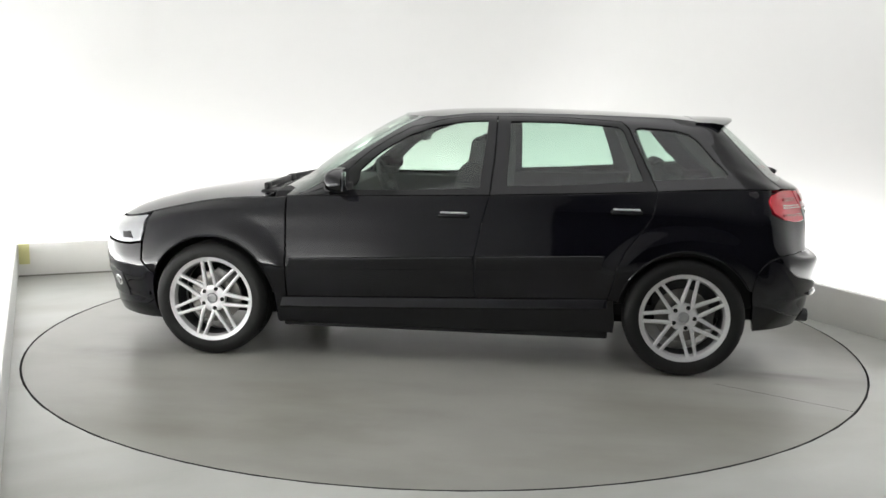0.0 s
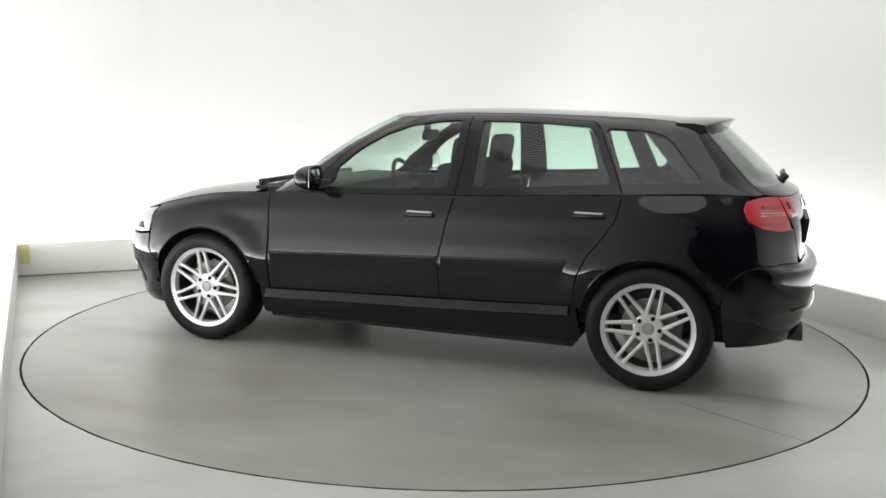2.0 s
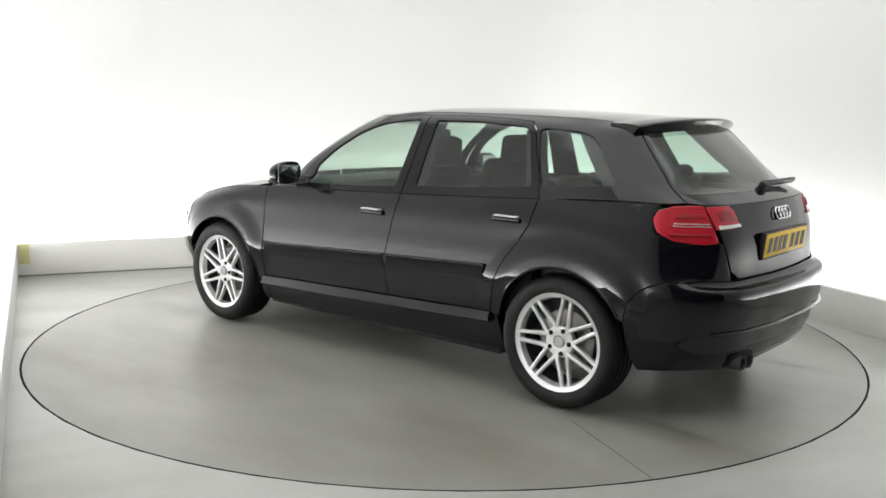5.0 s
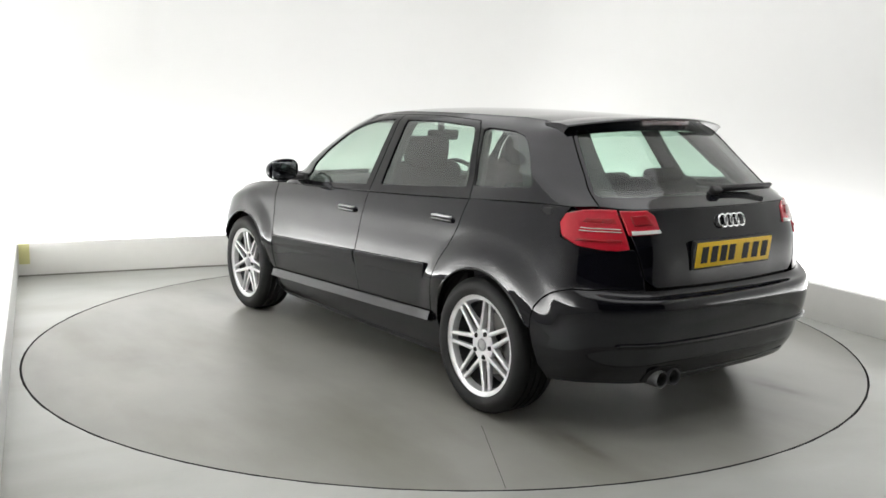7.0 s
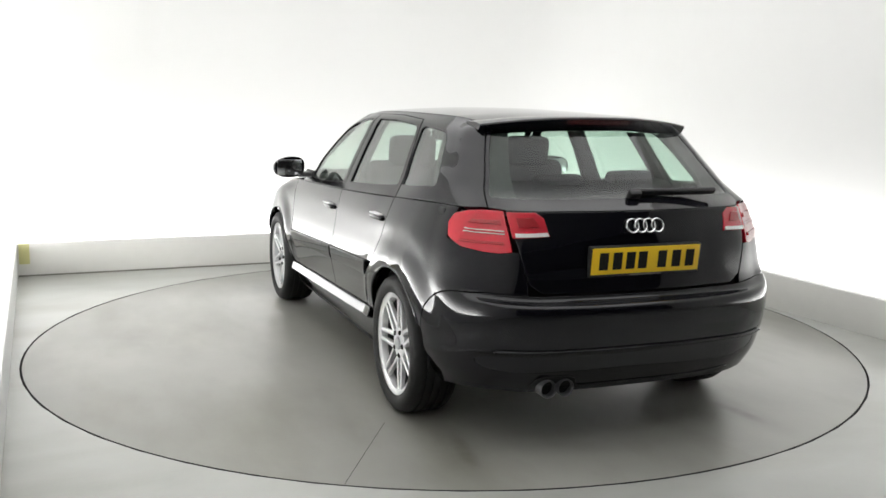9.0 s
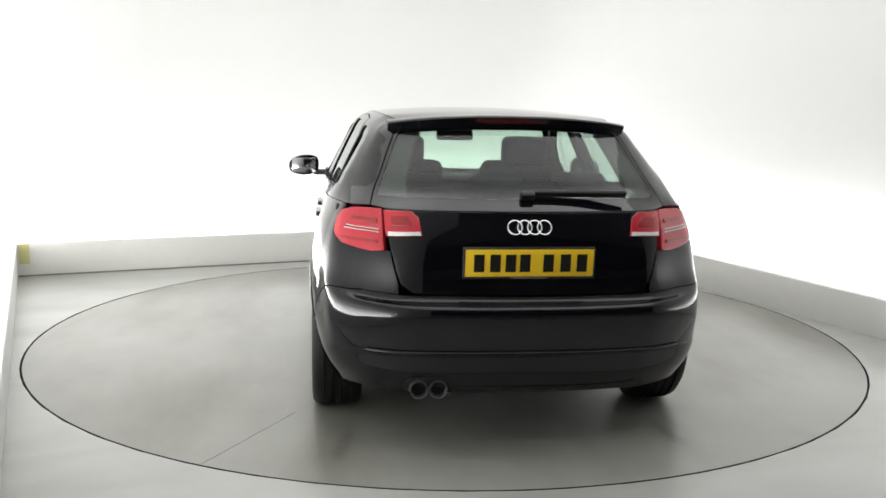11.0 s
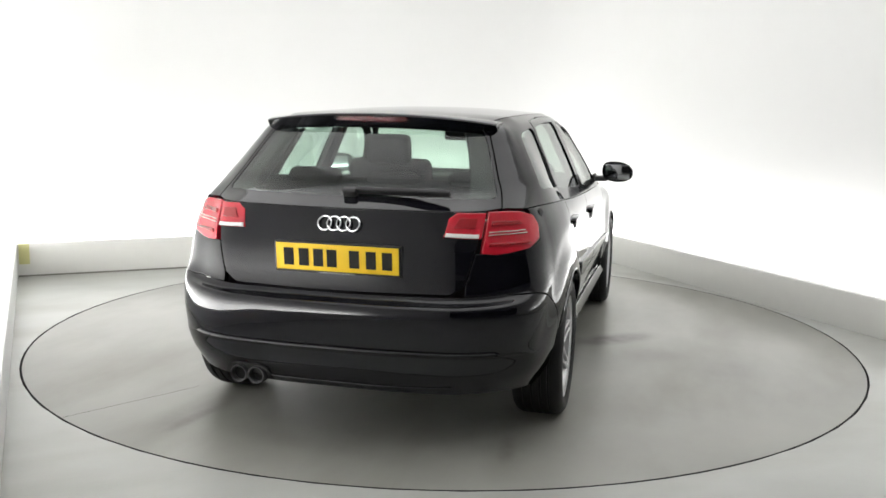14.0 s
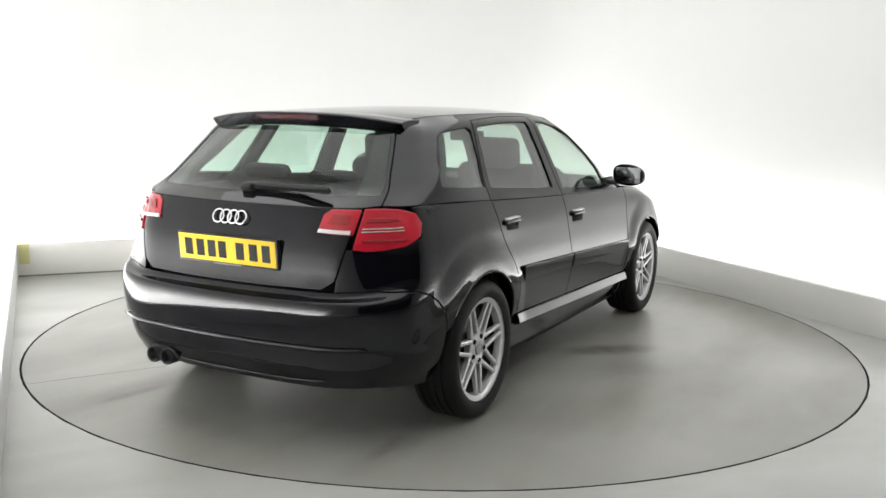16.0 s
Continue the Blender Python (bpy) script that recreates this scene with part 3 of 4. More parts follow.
REAR_AXLE, FRONT_AXLE, HUB = -1.289, 1.289, 0.318
ARCH_R, ARCH_F = 0.354, 0.340
TOP = LOWER.top
car = tagged(new("car"), "glossy black five-door hatchback estate on silver alloy wheels", "car")


def sill_top(x):
    return 0.372 - 0.031 * x


# lower side panels, each side
front_wing = LOWER.outline([("x", .862, .19)] + [("x", .862, z) for z in (.35, .5, .65, .8)] + [("xv", .868, TOP)] + [("xv", x, TOP) for x in (1.0, 1.15, 1.3, 1.45, 1.60)]
                           + [("xv", 1.67, TOP), ("x", 1.685, .70), ("x", 1.70, .60), ("x", 1.70, .52)] + arc(FRONT_AXLE, HUB, ARCH_F + .012, 20, 180, 34) + [("x", .93, .25), ("x", .93, .19)])
front_door = LOWER.outline([("x", .862, sill_top(.86)), ("x", -.178, sill_top(-.178)), ("x", -.170, .60), ("x", -.205, .78), ("xv", -.245, TOP), ("xv", .3, TOP), ("xv", .868, TOP),
                            ("x", .862, .65)])
rear_door = LOWER.outline([("x", -.178, sill_top(-.178)), ("x", -.885, sill_top(-.885)), ("x", -.905, .47), ("x", -.925, .57), ("x", -.965, .66), ("x", -1.04, .76), ("x", -1.10, .85),
                           ("xv", -1.125, TOP), ("xv", -.6, TOP), ("xv", -.245, TOP), ("x", -.205, .78), ("x", -.170, .60)])
BUMPER_SEAM = [("x", -1.628, .47), ("x", -1.636, .52), ("x", -1.652, .57), ("x", -1.680, .608), ("x", -1.718, .636), ("x", -1.765, .655), ("x", -1.81, .665)]
quarter = LOWER.outline([("x", -.885, sill_top(-.885)), ("x", -.935, sill_top(-.885) - .01)] + arc(REAR_AXLE, HUB, ARCH_R, 10, 153, 30)
                        + BUMPER_SEAM + [("y", .67, .667), ("y", .60, .662), ("y", .517, .658), ("y", .517, .70), ("y", .551, .83), ("y", .575, .831), ("y", .67, .829), ("x", -1.785, .845), ("x", -1.72, .875), ("x", -1.70, .94), ("x", -1.72, .985),
                           ("xv", -1.72, TOP), ("xv", -1.55, TOP), ("xv", -1.3, TOP), ("xv", -1.125, TOP), ("x", -1.10, .85), ("x", -1.04, .76), ("x", -.965, .66), ("x", -.925, .57), ("x", -.905, .47)])
sill = LOWER.outline([("x", .925, .182), ("x", .915, .28), ("x", .90, sill_top(.9) - .003), ("x", -.92, sill_top(-.9) - .003), ("x", -.935, .28), ("x", -.93, .20)])
blade = LOWER.outline([("x", .90, .292), ("x", .2, .312), ("x", -.5, .336), ("x", -.888, .351), ("x", -.888, .404), ("x", -.5, .388), ("x", .2, .368), ("x", .89, .347)])


def blade_skin(sv):
    """The sill's blade, leaning out towards its lower edge."""
    p = LOWER(sv)
    mid = 0.352 - 0.032 * p[:, 0]
    p[:, 1] += np.sign(p[:, 1]) * (0.020 + (mid - p[:, 2]) * 0.58)
    return p


def strip_skin(sv):
    """The rubbing strips' face, leaning in towards its lower edge."""
    p = LOWER(sv)
    mid = 0.568 - 0.0385 * p[:, 0]
    p[:, 1] += np.sign(p[:, 1]) * (p[:, 2] - mid) * 0.17
    return p


def arch_lip(owner, loop):
    """The rolled edge of a wheel arch."""
    pts = [Vector(p) for p in LOWER(np.asarray(loop))]
    bm = bmesh.new()
    rings = []
    for k, p in enumerate(pts):
        ahead = (pts[min(k + 1, len(pts) - 1)] - pts[max(k - 1, 0)]).normalized()
        out = Vector((0, 1 if p.y > 0 else -1, 0))
        across = ahead.cross(out).normalized()
        rings.append([bm.verts.new(p + out * (0.0055 * math.sin(a) - 0.001) + across * 0.0065 * math.cos(a)) for a in np.linspace(0, 2 * math.pi, 9)[:-1]])
    for one, two in zip(rings, rings[1:]):
        for j in range(8):
            bm.faces.new((one[j], one[(j + 1) % 8], two[(j + 1) % 8], two[j]))
    bm.faces.new(rings[0])
    bm.faces.new(rings[-1][::-1])
    bmesh.ops.recalc_face_normals(bm, faces=bm.faces)
    part("arch_lip", bm, PAINT, owner, "rolled glossy arch edge")


strip_front = LOWER.outline([("x", .848, .502), ("x", -.165, .536), ("x", -.165, .612), ("x", .85, .568)])
strip_rear = LOWER.outline([("x", -.185, .537), ("x", -.838, .559), ("x", -.846, .566), ("x", -.864, .631), ("x", -.858, .642), ("x", -.185, .613)])

# upper side: frame with the door frames let in
frame_front = UPPER.outline([("xv", .80, 0), ("xv", .3, 0), ("xv", -.245, 0), ("x", -.262, 1.12), ("x", -.268, 1.352), ("x", -.10, 1.347), ("x", .06, 1.322), ("x", .20, 1.288),
                             ("x", .30, 1.235), ("x", .42, 1.155), ("x", .53, 1.055), ("x", .62, .965)])
glass_front = UPPER.outline([("x", .525, .949), ("x", .1, .957), ("x", -.185, .975), ("x", -.205, 1.15), ("x", -.218, 1.325), ("x", -.10, 1.319), ("x", .07, 1.290), ("x", .20, 1.243),
                             ("x", .345, 1.158), ("x", .465, 1.048)])
frame_rear = UPPER.outline([("xv", -.245, 0), ("xv", -.7, 0), ("xv", -1.125, 0), ("x", -1.10, 1.03), ("x", -1.055, 1.13), ("x", -.975, 1.30), ("x", -.935, 1.335), ("x", -.6, 1.353), ("x", -.268, 1.352), ("x", -.262, 1.12)])
glass_rear = UPPER.outline([("x", -.335, .986), ("x", -.7, 1.005), ("x", -1.05, 1.030), ("x", -1.0, 1.15), ("x", -.945, 1.285), ("x", -.91, 1.306), ("x", -.6, 1.325), ("x", -.342, 1.324)])
glass_quarter = UPPER.outline([("x", -1.108, 1.038), ("x", -1.3, 1.048), ("x", -1.478, 1.060), ("x", -1.488, 1.073), ("x", -1.425, 1.14), ("x", -1.335, 1.243), ("x", -1.288, 1.275), ("x", -1.22, 1.292), ("x", -1.03, 1.303),
                               ("x", -1.005, 1.29), ("x", -1.05, 1.16)])
EDGE = UPPER.top
seam = [("y", .626, .998), ("y", .613, 1.04), ("y", .578, 1.12), ("y", .537, 1.22), ("y", .496, 1.305), ("yv", .458, EDGE)]
body_side = UPPER.outline(seam + [("xv", x, EDGE) for x in (-1.36, -1.2, -.9, -.6, -.3, -.1, .05, .14)] + [("x", .245, 1.30), ("x", .40, 1.205), ("x", .53, 1.115), ("x", .66, 1.01), ("xv", .83, 0), ("xv", .80, 0), ("x", .62, .965), ("x", .53, 1.055),
                          ("x", .42, 1.155), ("x", .30, 1.235), ("x", .20, 1.288), ("x", .06, 1.322), ("x", -.10, 1.347), ("x", -.268, 1.352), ("x", -.6, 1.353), ("x", -.935, 1.335),
                          ("x", -.975, 1.30), ("x", -1.055, 1.13), ("x", -1.10, 1.03), ("xv", -1.125, 0), ("xv", -1.3, 0), ("xv", -1.5, 0), ("xv", -1.68, 0)])
pillar_b = UPPER.outline([("x", -.18, .96), ("x", -.375, .97), ("x", -.372, 1.345), ("x", -.215, 1.345)])
pillar_c = UPPER.outline([("x", -1.01, 1.0), ("x", -1.13, 1.0), ("x", -1.09, 1.13), ("x", -1.02, 1.305), ("x", -.905, 1.305), ("x", -.965, 1.15)])
pillar_d = UPPER.outline([("y", .50, 1.01), ("y", .475, 1.13), ("y", .44, 1.23), ("y", .40, 1.315), ("x", -1.19, 1.325), ("x", -1.235, 1.265), ("x", -1.33, 1.16), ("x", -1.43, 1.055), ("x", -1.50, 1.01)])
for flip in (False, True):
    turn = mirrored if flip else np.asarray
    wing_ob = panel("front_wing", LOWER, turn(front_wing), PAINT, car, bevel=0.009, step=0.02)
    arch_lip(wing_ob, turn(LOWER.outline(arc(FRONT_AXLE, HUB, ARCH_F + .017, 22, 172, 40))))
    door_f = panel("front_door", LOWER, turn(front_door), PAINT, car, step=0.03)
    door_r = panel("rear_door", LOWER, turn(rear_door), PAINT, car, step=0.022)
    quarter_ob = panel("rear_quarter", LOWER, turn(quarter), PAINT, car, bevel=0.003, gap=0.0015, step=0.02)
    arch_lip(quarter_ob, turn(LOWER.outline(arc(REAR_AXLE, HUB, ARCH_R + .004, 12, 152, 40))))
    sill_ob = panel("sill", LOWER, turn(sill), PAINT, car, "black painted side sill", lift=-0.004, bevel=0.004, depth=0.03, step=0.025)
    panel("sill_blade", blade_skin, turn(blade), PAINT, sill_ob, "glossy black sill blade", bevel=0.005, depth=0.03, step=0.018)
    panel("strip", strip_skin, turn(strip_front), PAINT, door_f, "glossy black rubbing strip", lift=0.010, bevel=0.005, depth=0.012, step=0.018)
    panel("strip", strip_skin, turn(strip_rear), PAINT, door_r, "glossy black rubbing strip", lift=0.010, bevel=0.005, depth=0.012, step=0.018)
    panel("window_frame", UPPER, turn(frame_front), GLOSS_TRIM, door_f, "black door window frame", holes=[turn(glass_front)], lift=0.001, depth=0.008)
    panel("window_frame", UPPER, turn(frame_rear), GLOSS_TRIM, door_r, "black door window frame", holes=[turn(glass_rear)], lift=0.001, depth=0.008)
    for owner, loop, mat_ in ((door_f, glass_front, GLASS), (door_r, glass_rear, GLASS_DARK), (car, glass_quarter, GLASS_DARK)):
        ob = panel("window_pane", UPPER, turn(loop), mat_, owner, "green-tinted window pane", lift=-0.007, gap=-0.004, depth=0.001, bevel=0.001, step=0.035)
        ob.visible_shadow = False
    for loop in (pillar_b, pillar_c, pillar_d):
        panel("pillar_lining", UPPER, turn(loop), CARD, car, "dark pillar lining", lift=-0.022, depth=0.02)
    panel("body_side", UPPER, turn(body_side), PAINT, car, "black pillars and roof rail", holes=[turn(glass_quarter)], step=0.022)

# rear end
gate_low = both(LOWER.outline([("y", .0, .660), ("y", .25, .661), ("y", .46, .664), ("y", .515, .70), ("y", .55, .83), ("y", .568, .93), ("yv", .575, TOP), ("yv", .3, TOP), ("yv", 0.0, TOP)]))
gate_low[np.abs(gate_low[:, 0]) < 0.01, 0] = 0
gate = panel("tailgate", LOWER, gate_low, PAINT, car, "black tailgate under the rear screen", depth=0.02, step=0.028)
hatch_half = UPPER.outline([("yv", 0, 0), ("yv", .3, 0), ("yv", .575, 0)] + seam + [("yv", .25, EDGE), ("yv", 0, EDGE)])
glass_half = UPPER.outline([("y", 0, 1.036), ("y", .3, 1.036), ("y", .584, 1.036), ("y", .590, 1.05), ("y", .556, 1.13), ("y", .514, 1.23), ("y", .478, 1.300), ("y", .25, 1.318), ("y", 0, 1.32)])
hatch_loop, hatch_glass = both(hatch_half), both(glass_half)
panel("gate_frame", UPPER, hatch_loop, PAINT, gate, "black surround of the rear screen", holes=[hatch_glass], step=0.025)
ob = panel("rear_screen", UPPER, hatch_glass, GLASS_SCREEN, gate, "green-tinted rear screen", lift=-0.003, gap=-0.004, depth=0.001, bevel=0.001, step=0.035)
ob.visible_shadow = False
bumper_half = LOWER.outline([("yv", 0, 0), ("yv", .3, 0), ("yv", .52, 0), ("yv", .64, 0), ("xv", -1.79, 0), ("xv", -1.66, 0), ("x", -1.642, .31), ("x", -1.634, .40)]
                            + BUMPER_SEAM + [("y", .67, .667), ("y", .60, .662), ("y", .515, .658), ("y", .25, .656), ("y", 0, .655)])
bumper = panel("rear_bumper", LOWER, both(bumper_half), PAINT, car, "black painted rear bumper", step=0.022, bevel=0.003, gap=0.0015)
ridge_half = LOWER.outline([("y", 0, .430), ("y", .25, .430), ("y", .5, .430), ("y", .64, .430), ("y", .66, .438), ("y", .64, .447), ("y", .5, .447), ("y", .25, .447), ("y", 0, .447)])
panel("ridge", LOWER, both(ridge_half), PAINT, bumper, "crisp ridge across the bumper", lift=0.013, bevel=0.009, depth=0.016, step=0.02)
lip_half = LOWER.outline([("y", 0, .268), ("y", .25, .268), ("y", .40, .271), ("y", .47, .280), ("y", .475, .290), ("y", .46, .292), ("y", .40, .286), ("y", .25, .282), ("y", 0, .282)])
panel("lip", LOWER, both(lip_half), PAINT, bumper, "gloss lip under the diffuser", lift=0.006, bevel=0.005, depth=0.014, step=0.02)
slot_half = LOWER.outline([("y", 0, .290), ("y", .25, .290), ("y", .44, .294), ("y", .53, .312), ("y", .53, .326), ("y", .44, .324), ("y", .25, .320), ("y", 0, .320)])
panel("diffuser", LOWER, both(slot_half), TRIM, bumper, "matt black diffuser insert", lift=-0.006, depth=0.012, step=0.02)

# lamps
for flip in (False, True):
    turn = mirrored if flip else np.asarray
    outer_lamp = LOWER.outline([("y", .575, .832), ("y", .62, .826), ("y", .67, .83), ("x", -1.79, .845), ("x", -1.73, .88), ("x", -1.705, .93), ("x", -1.715, .965), ("x", -1.76, .982), ("y", .64, .984), ("y", .583, .984)])
    lamp = panel("tail_lamp", LOWER, turn(outer_lamp), RED, car, "red wraparound tail lamp", lift=0.006, gap=-0.004, bevel=0.004, depth=0.02, step=0.025)
    inner = LOWER.outline([("y", .43, .905), ("y", .425, .893), ("y", .565, .886), ("y", .572, .982), ("y", .47, .984), ("y", .44, .962)])
    inner_lamp = panel("tail_lamp", LOWER, turn(inner), RED, gate, "red inner tail lamp", lift=0.006, gap=-0.002, bevel=0.004, depth=0.02, step=0.025)
    panel("reversing_light", LOWER, turn(LOWER.outline([("y", .428, .890), ("y", .556, .884), ("y", .556, .903), ("y", .432, .908)])), CLEAR, inner_lamp, "clear white reversing strip", lift=0.013, bevel=0.002, depth=0.006)
    panel("lens_spot", LOWER, turn(LOWER.outline([("y", .46, .925), ("y", .54, .922), ("y", .545, .962), ("y", .48, .966)])), RED_DARK, inner_lamp, "deep red lens field", lift=0.0125, bevel=0.002, depth=0.004)
    for z0, z1 in ((.853, .868), (.93, .95)):
        panel("lens_spot", LOWER, turn(LOWER.outline([("y", .595, z0), ("y", .68, z0 + .002), ("x", -1.775, z0 + .006), ("x", -1.78, z1 + .004), ("y", .68, z1), ("y", .595, z1)])), RED_DARK, lamp, "deep red lens field", lift=0.0125, bevel=0.002, depth=0.004)
    for z0 in (.893, .904):
        panel("chrome_line", LOWER, turn(LOWER.outline([("y", .588, z0), ("y", .68, z0 + .002), ("x", -1.775, z0 + .006), ("x", -1.775, z0 + .0125), ("y", .68, z0 + .0085), ("y", .588, z0 + .0065)])), CLEAR, lamp, "pale line across the lens", lift=0.013, bevel=0.0012, depth=0.004)
    head = LOWER.outline([("x", 1.708, .622), ("x", 1.78, .608), ("x", 1.86, .604), ("f", .55, .608), ("f", .46, .624), ("f", .465, .655), ("f", .485, .69), ("fv", .50, TOP - .012), ("xv", 1.80, TOP - .012), ("xv", 1.69, TOP - .03), ("x", 1.695, .68)])
    head_lamp = panel("headlamp", LOWER, turn(head), REFLECTOR, car, "clear headlamp with bright reflector", lift=0.002, bevel=0.005)
    panel("lens_spot", LOWER, turn(LOWER.outline([("x", 1.76, .632), ("x", 1.84, .628), ("x", 1.855, .662), ("x", 1.79, .672)])), GLOSS_TRIM, head_lamp, "dark lamp bowl", lift=0.006, bevel=0.003, depth=0.006)

# front end
front_bumper = LOWER.outline([("xv", 1.595, 0), ("xv", 1.80, 0), ("fv", .49, 0), ("fv", .27, 0), ("fv", 0, 0), ("fv", 0, TOP), ("fv", .27, TOP), ("fv", .46, TOP), ("f", .47, .69), ("f", .455, .66), ("f", .445, .618), ("f", .55, .600), ("x", 1.86, .597), ("x", 1.78, .601), ("x", 1.706, .615), ("x", 1.703, .52)]
                             + arc(FRONT_AXLE, HUB, ARCH_F + .012, 20, -8, 8))
FRONT = LOWER.end


def around_front(loop):
    """Left half of a front panel joined to its mirror over the front's middle."""
    half = np.asarray(loop)
    over = np.array([(2 * FRONT - s, v) for s, v in half[::-1] if s < FRONT - 1e-3])
    return np.concatenate([half, over])


def front_skin(sv):
    sv = np.asarray(sv, float).copy()
    past = sv[:, 0] > FRONT
    sv[past, 0] = 2 * FRONT - sv[past, 0]
    p = LOWER(sv)
    p[past, 1] *= -1
    return p


start = [i for i, p in enumerate(front_bumper) if p[0] > FRONT - 0.02]
first, last = start[0], start[-1]
half_loop = np.concatenate([front_bumper[last:], front_bumper[:first + 1]])
half_loop[[0, -1], 0] = FRONT
nose = panel("front_bumper", front_skin, around_front(half_loop), PAINT, car, "black painted front bumper")
grille_half = LOWER.outline([("f", 0, .69), ("f", .28, .685), ("f", .30, .60), ("f", .24, .30), ("f", 0, .29)])
grille_half[[0, -1], 0] = FRONT
panel("grille", front_skin, around_front(grille_half), TRIM, nose, "matt black front grille", lift=0.006, depth=0.008)
for flip in (False, True):
    turn = mirrored if flip else np.asarray
    fog_loop = LOWER.outline([("x", 1.905 + .034 * math.cos(a), .372 + .036 * math.sin(a)) for a in np.linspace(0, 2 * math.pi, 17)[:-1]])
    fog = panel("fog_lamp", LOWER, turn(fog_loop), CHROME, nose, "round fog lamp with a bright ring", lift=0.012, bevel=0.005, depth=0.014, gap=0.0, step=0.012)
    lens_loop = LOWER.outline([("x", 1.905 + .022 * math.cos(a), .372 + .024 * math.sin(a)) for a in np.linspace(0, 2 * math.pi, 13)[:-1]])
    panel("lens", LOWER, turn(lens_loop), REFLECTOR, fog, "clear fog lamp lens", lift=0.015, bevel=0.003, depth=0.005, gap=0.0, step=0.012)
    panel("fog_grille", LOWER, turn(LOWER.outline([("x", 1.83, .28), ("f", .42, .27), ("f", .42, .42), ("x", 1.86, .43)])), TRIM, nose, "black honeycomb intake", lift=0.005, depth=0.007)

hood = [(y, x) for x, y, z in wing[::6] if y > 0.02 and x > 0.93]
hood = sorted(hood, key=lambda p: p[1])
cowl = [(hood[0][0] * k, 0.93 + 0.09 * (1 - k * k)) for k in (0.0, 0.4, 0.75)]
hood_half = [(0.0, 1.02)] + [(y, x) for y, x in cowl[1:]] + hood + [(0.0, 2.03)]
hood_loop = np.array(hood_half + [(-y, x) for y, x in hood_half[::-1] if y > 1e-4])
panel("bonnet", BONNET, hood_loop, PAINT, car, "black bonnet with a soft crown", step=0.05)
roof_half = [(0.0, -1.515)] + [(y, x) for x, y, z in ROOF_EDGE[4:-4:6]] + [(0.0, 0.298)]
roof_loop = np.array(roof_half + [(-y, x) for y, x in roof_half[::-1] if y > 1e-4])
roof = panel("roof", ROOF, roof_loop, PAINT, car, "black roof panel", step=0.05)
W_END = UPPER.end


def screen_skin(sv):
    sv = np.asarray(sv, float).copy()
    past = sv[:, 0] > W_END
    sv[past, 0] = 2 * W_END - sv[past, 0]
    p = UPPER(sv)
    p[past, 1] *= -1
    return p


wind = UPPER.outline([("xv", .83, 0), ("x", .66, 1.01), ("x", .53, 1.115), ("x", .40, 1.205), ("x", .245, 1.30), ("xv", .14, EDGE)])
wind = np.concatenate([[(W_END, 0.0)], wind, [(W_END, EDGE)]])
wind_loop = np.concatenate([wind, [(2 * W_END - s, v) for s, v in wind[::-1] if s < W_END - 1e-3]])
ob = panel("windscreen", screen_skin, wind_loop, GLASS, car, "green-tinted windscreen", depth=0.001, bevel=0.001, gap=0.0, step=0.06)
ob.visible_shadow = False


for y0, y1, x0, x1 in ((.62, .02, 1.03, 1.07), (-.05, -.58, 1.08, 1.02)):
    bm = bmesh.new()
    length, turn_z = math.hypot(x1 - x0, y1 - y0), math.degrees(math.atan2(y1 - y0, x1 - x0))
    box(bm, 0, length, -.010, .010, -.014, .016, pose(x0, y0, .938, 0, 0, turn_z), 0.005)
    box(bm, -.03, .05, -.014, .014, -.018, .018, pose(x0, y0, .938, 0, 0, turn_z), 0.008)
    part("wiper", bm, TRIM, car, "black windscreen wiper parked on the cowl")
box_part("cowl", (.92, 1.06, -.66, .66, .885, .918), TRIM, car, "black scuttle panel under the windscreen", 0.012)


def spoiler():
    """Roof spoiler: a wing that runs out of the roof over the rear screen."""
    bm = bmesh.new()
    rows = []
    for k in range(-14, 15):
        y = 0.535 * k / 14
        q = abs(y) / 0.535
        end = -1.605 + 0.115 * q**2.2
        top = 1.366 - 0.036 * q**2.4
        lead = -1.34 - 0.02 * (1 - q)
        zl = float(ROOF(np.array([(min(abs(y), 0.46), lead)]))[0, 2]) + 0.002 - 0.010 * q**6
        thick = 0.060 * (1 - 0.2 * q**4)
        section = [(lead, zl - 0.012), (lead, zl), (lead - 0.09, zl * 0.5 + top * 0.5 + 0.003), (end + 0.014, top), (end + 0.004, top - 0.003), (end, top - 0.009), (end + 0.028, top - thick * 0.8), (end + 0.036, top - thick), (end + 0.06, top - thick - 0.004), (lead - 0.07, zl - 0.06)]
        rows.append([bm.verts.new((x, y, z)) for x, z in section])
    n = len(rows[0])
    for one, two in zip(rows, rows[1:]):
        for j in range(n):
            bm.faces.new((one[j], one[(j + 1) % n], two[(j + 1) % n], two[j]))
    bm.faces.new(rows[0])
    bm.faces.new(rows[-1][::-1])
    bmesh.ops.recalc_face_normals(bm, faces=bm.faces)
    return part("spoiler", bm, PAINT, car, "black roof spoiler over the rear screen")


wing_part = spoiler()
bm = bmesh.new()
rows = []
for k in range(-8, 9):
    y = 0.16 * k / 8
    x = -1.605 + 0.115 * (abs(y) / 0.535) ** 2.2 - 0.001
    rows.append([bm.verts.new((x + dx, y, z)) for dx, z in ((0.009, 1.3530), (0.003, 1.3520), (0.0155, 1.332), (0.022, 1.331))])
for one, two in zip(rows, rows[1:]):
    for j in range(3):
        bm.faces.new((one[j], one[j + 1], two[j + 1], two[j]))
part("brake_light", bm, BRAKE, wing_part, "dark red high brake light")

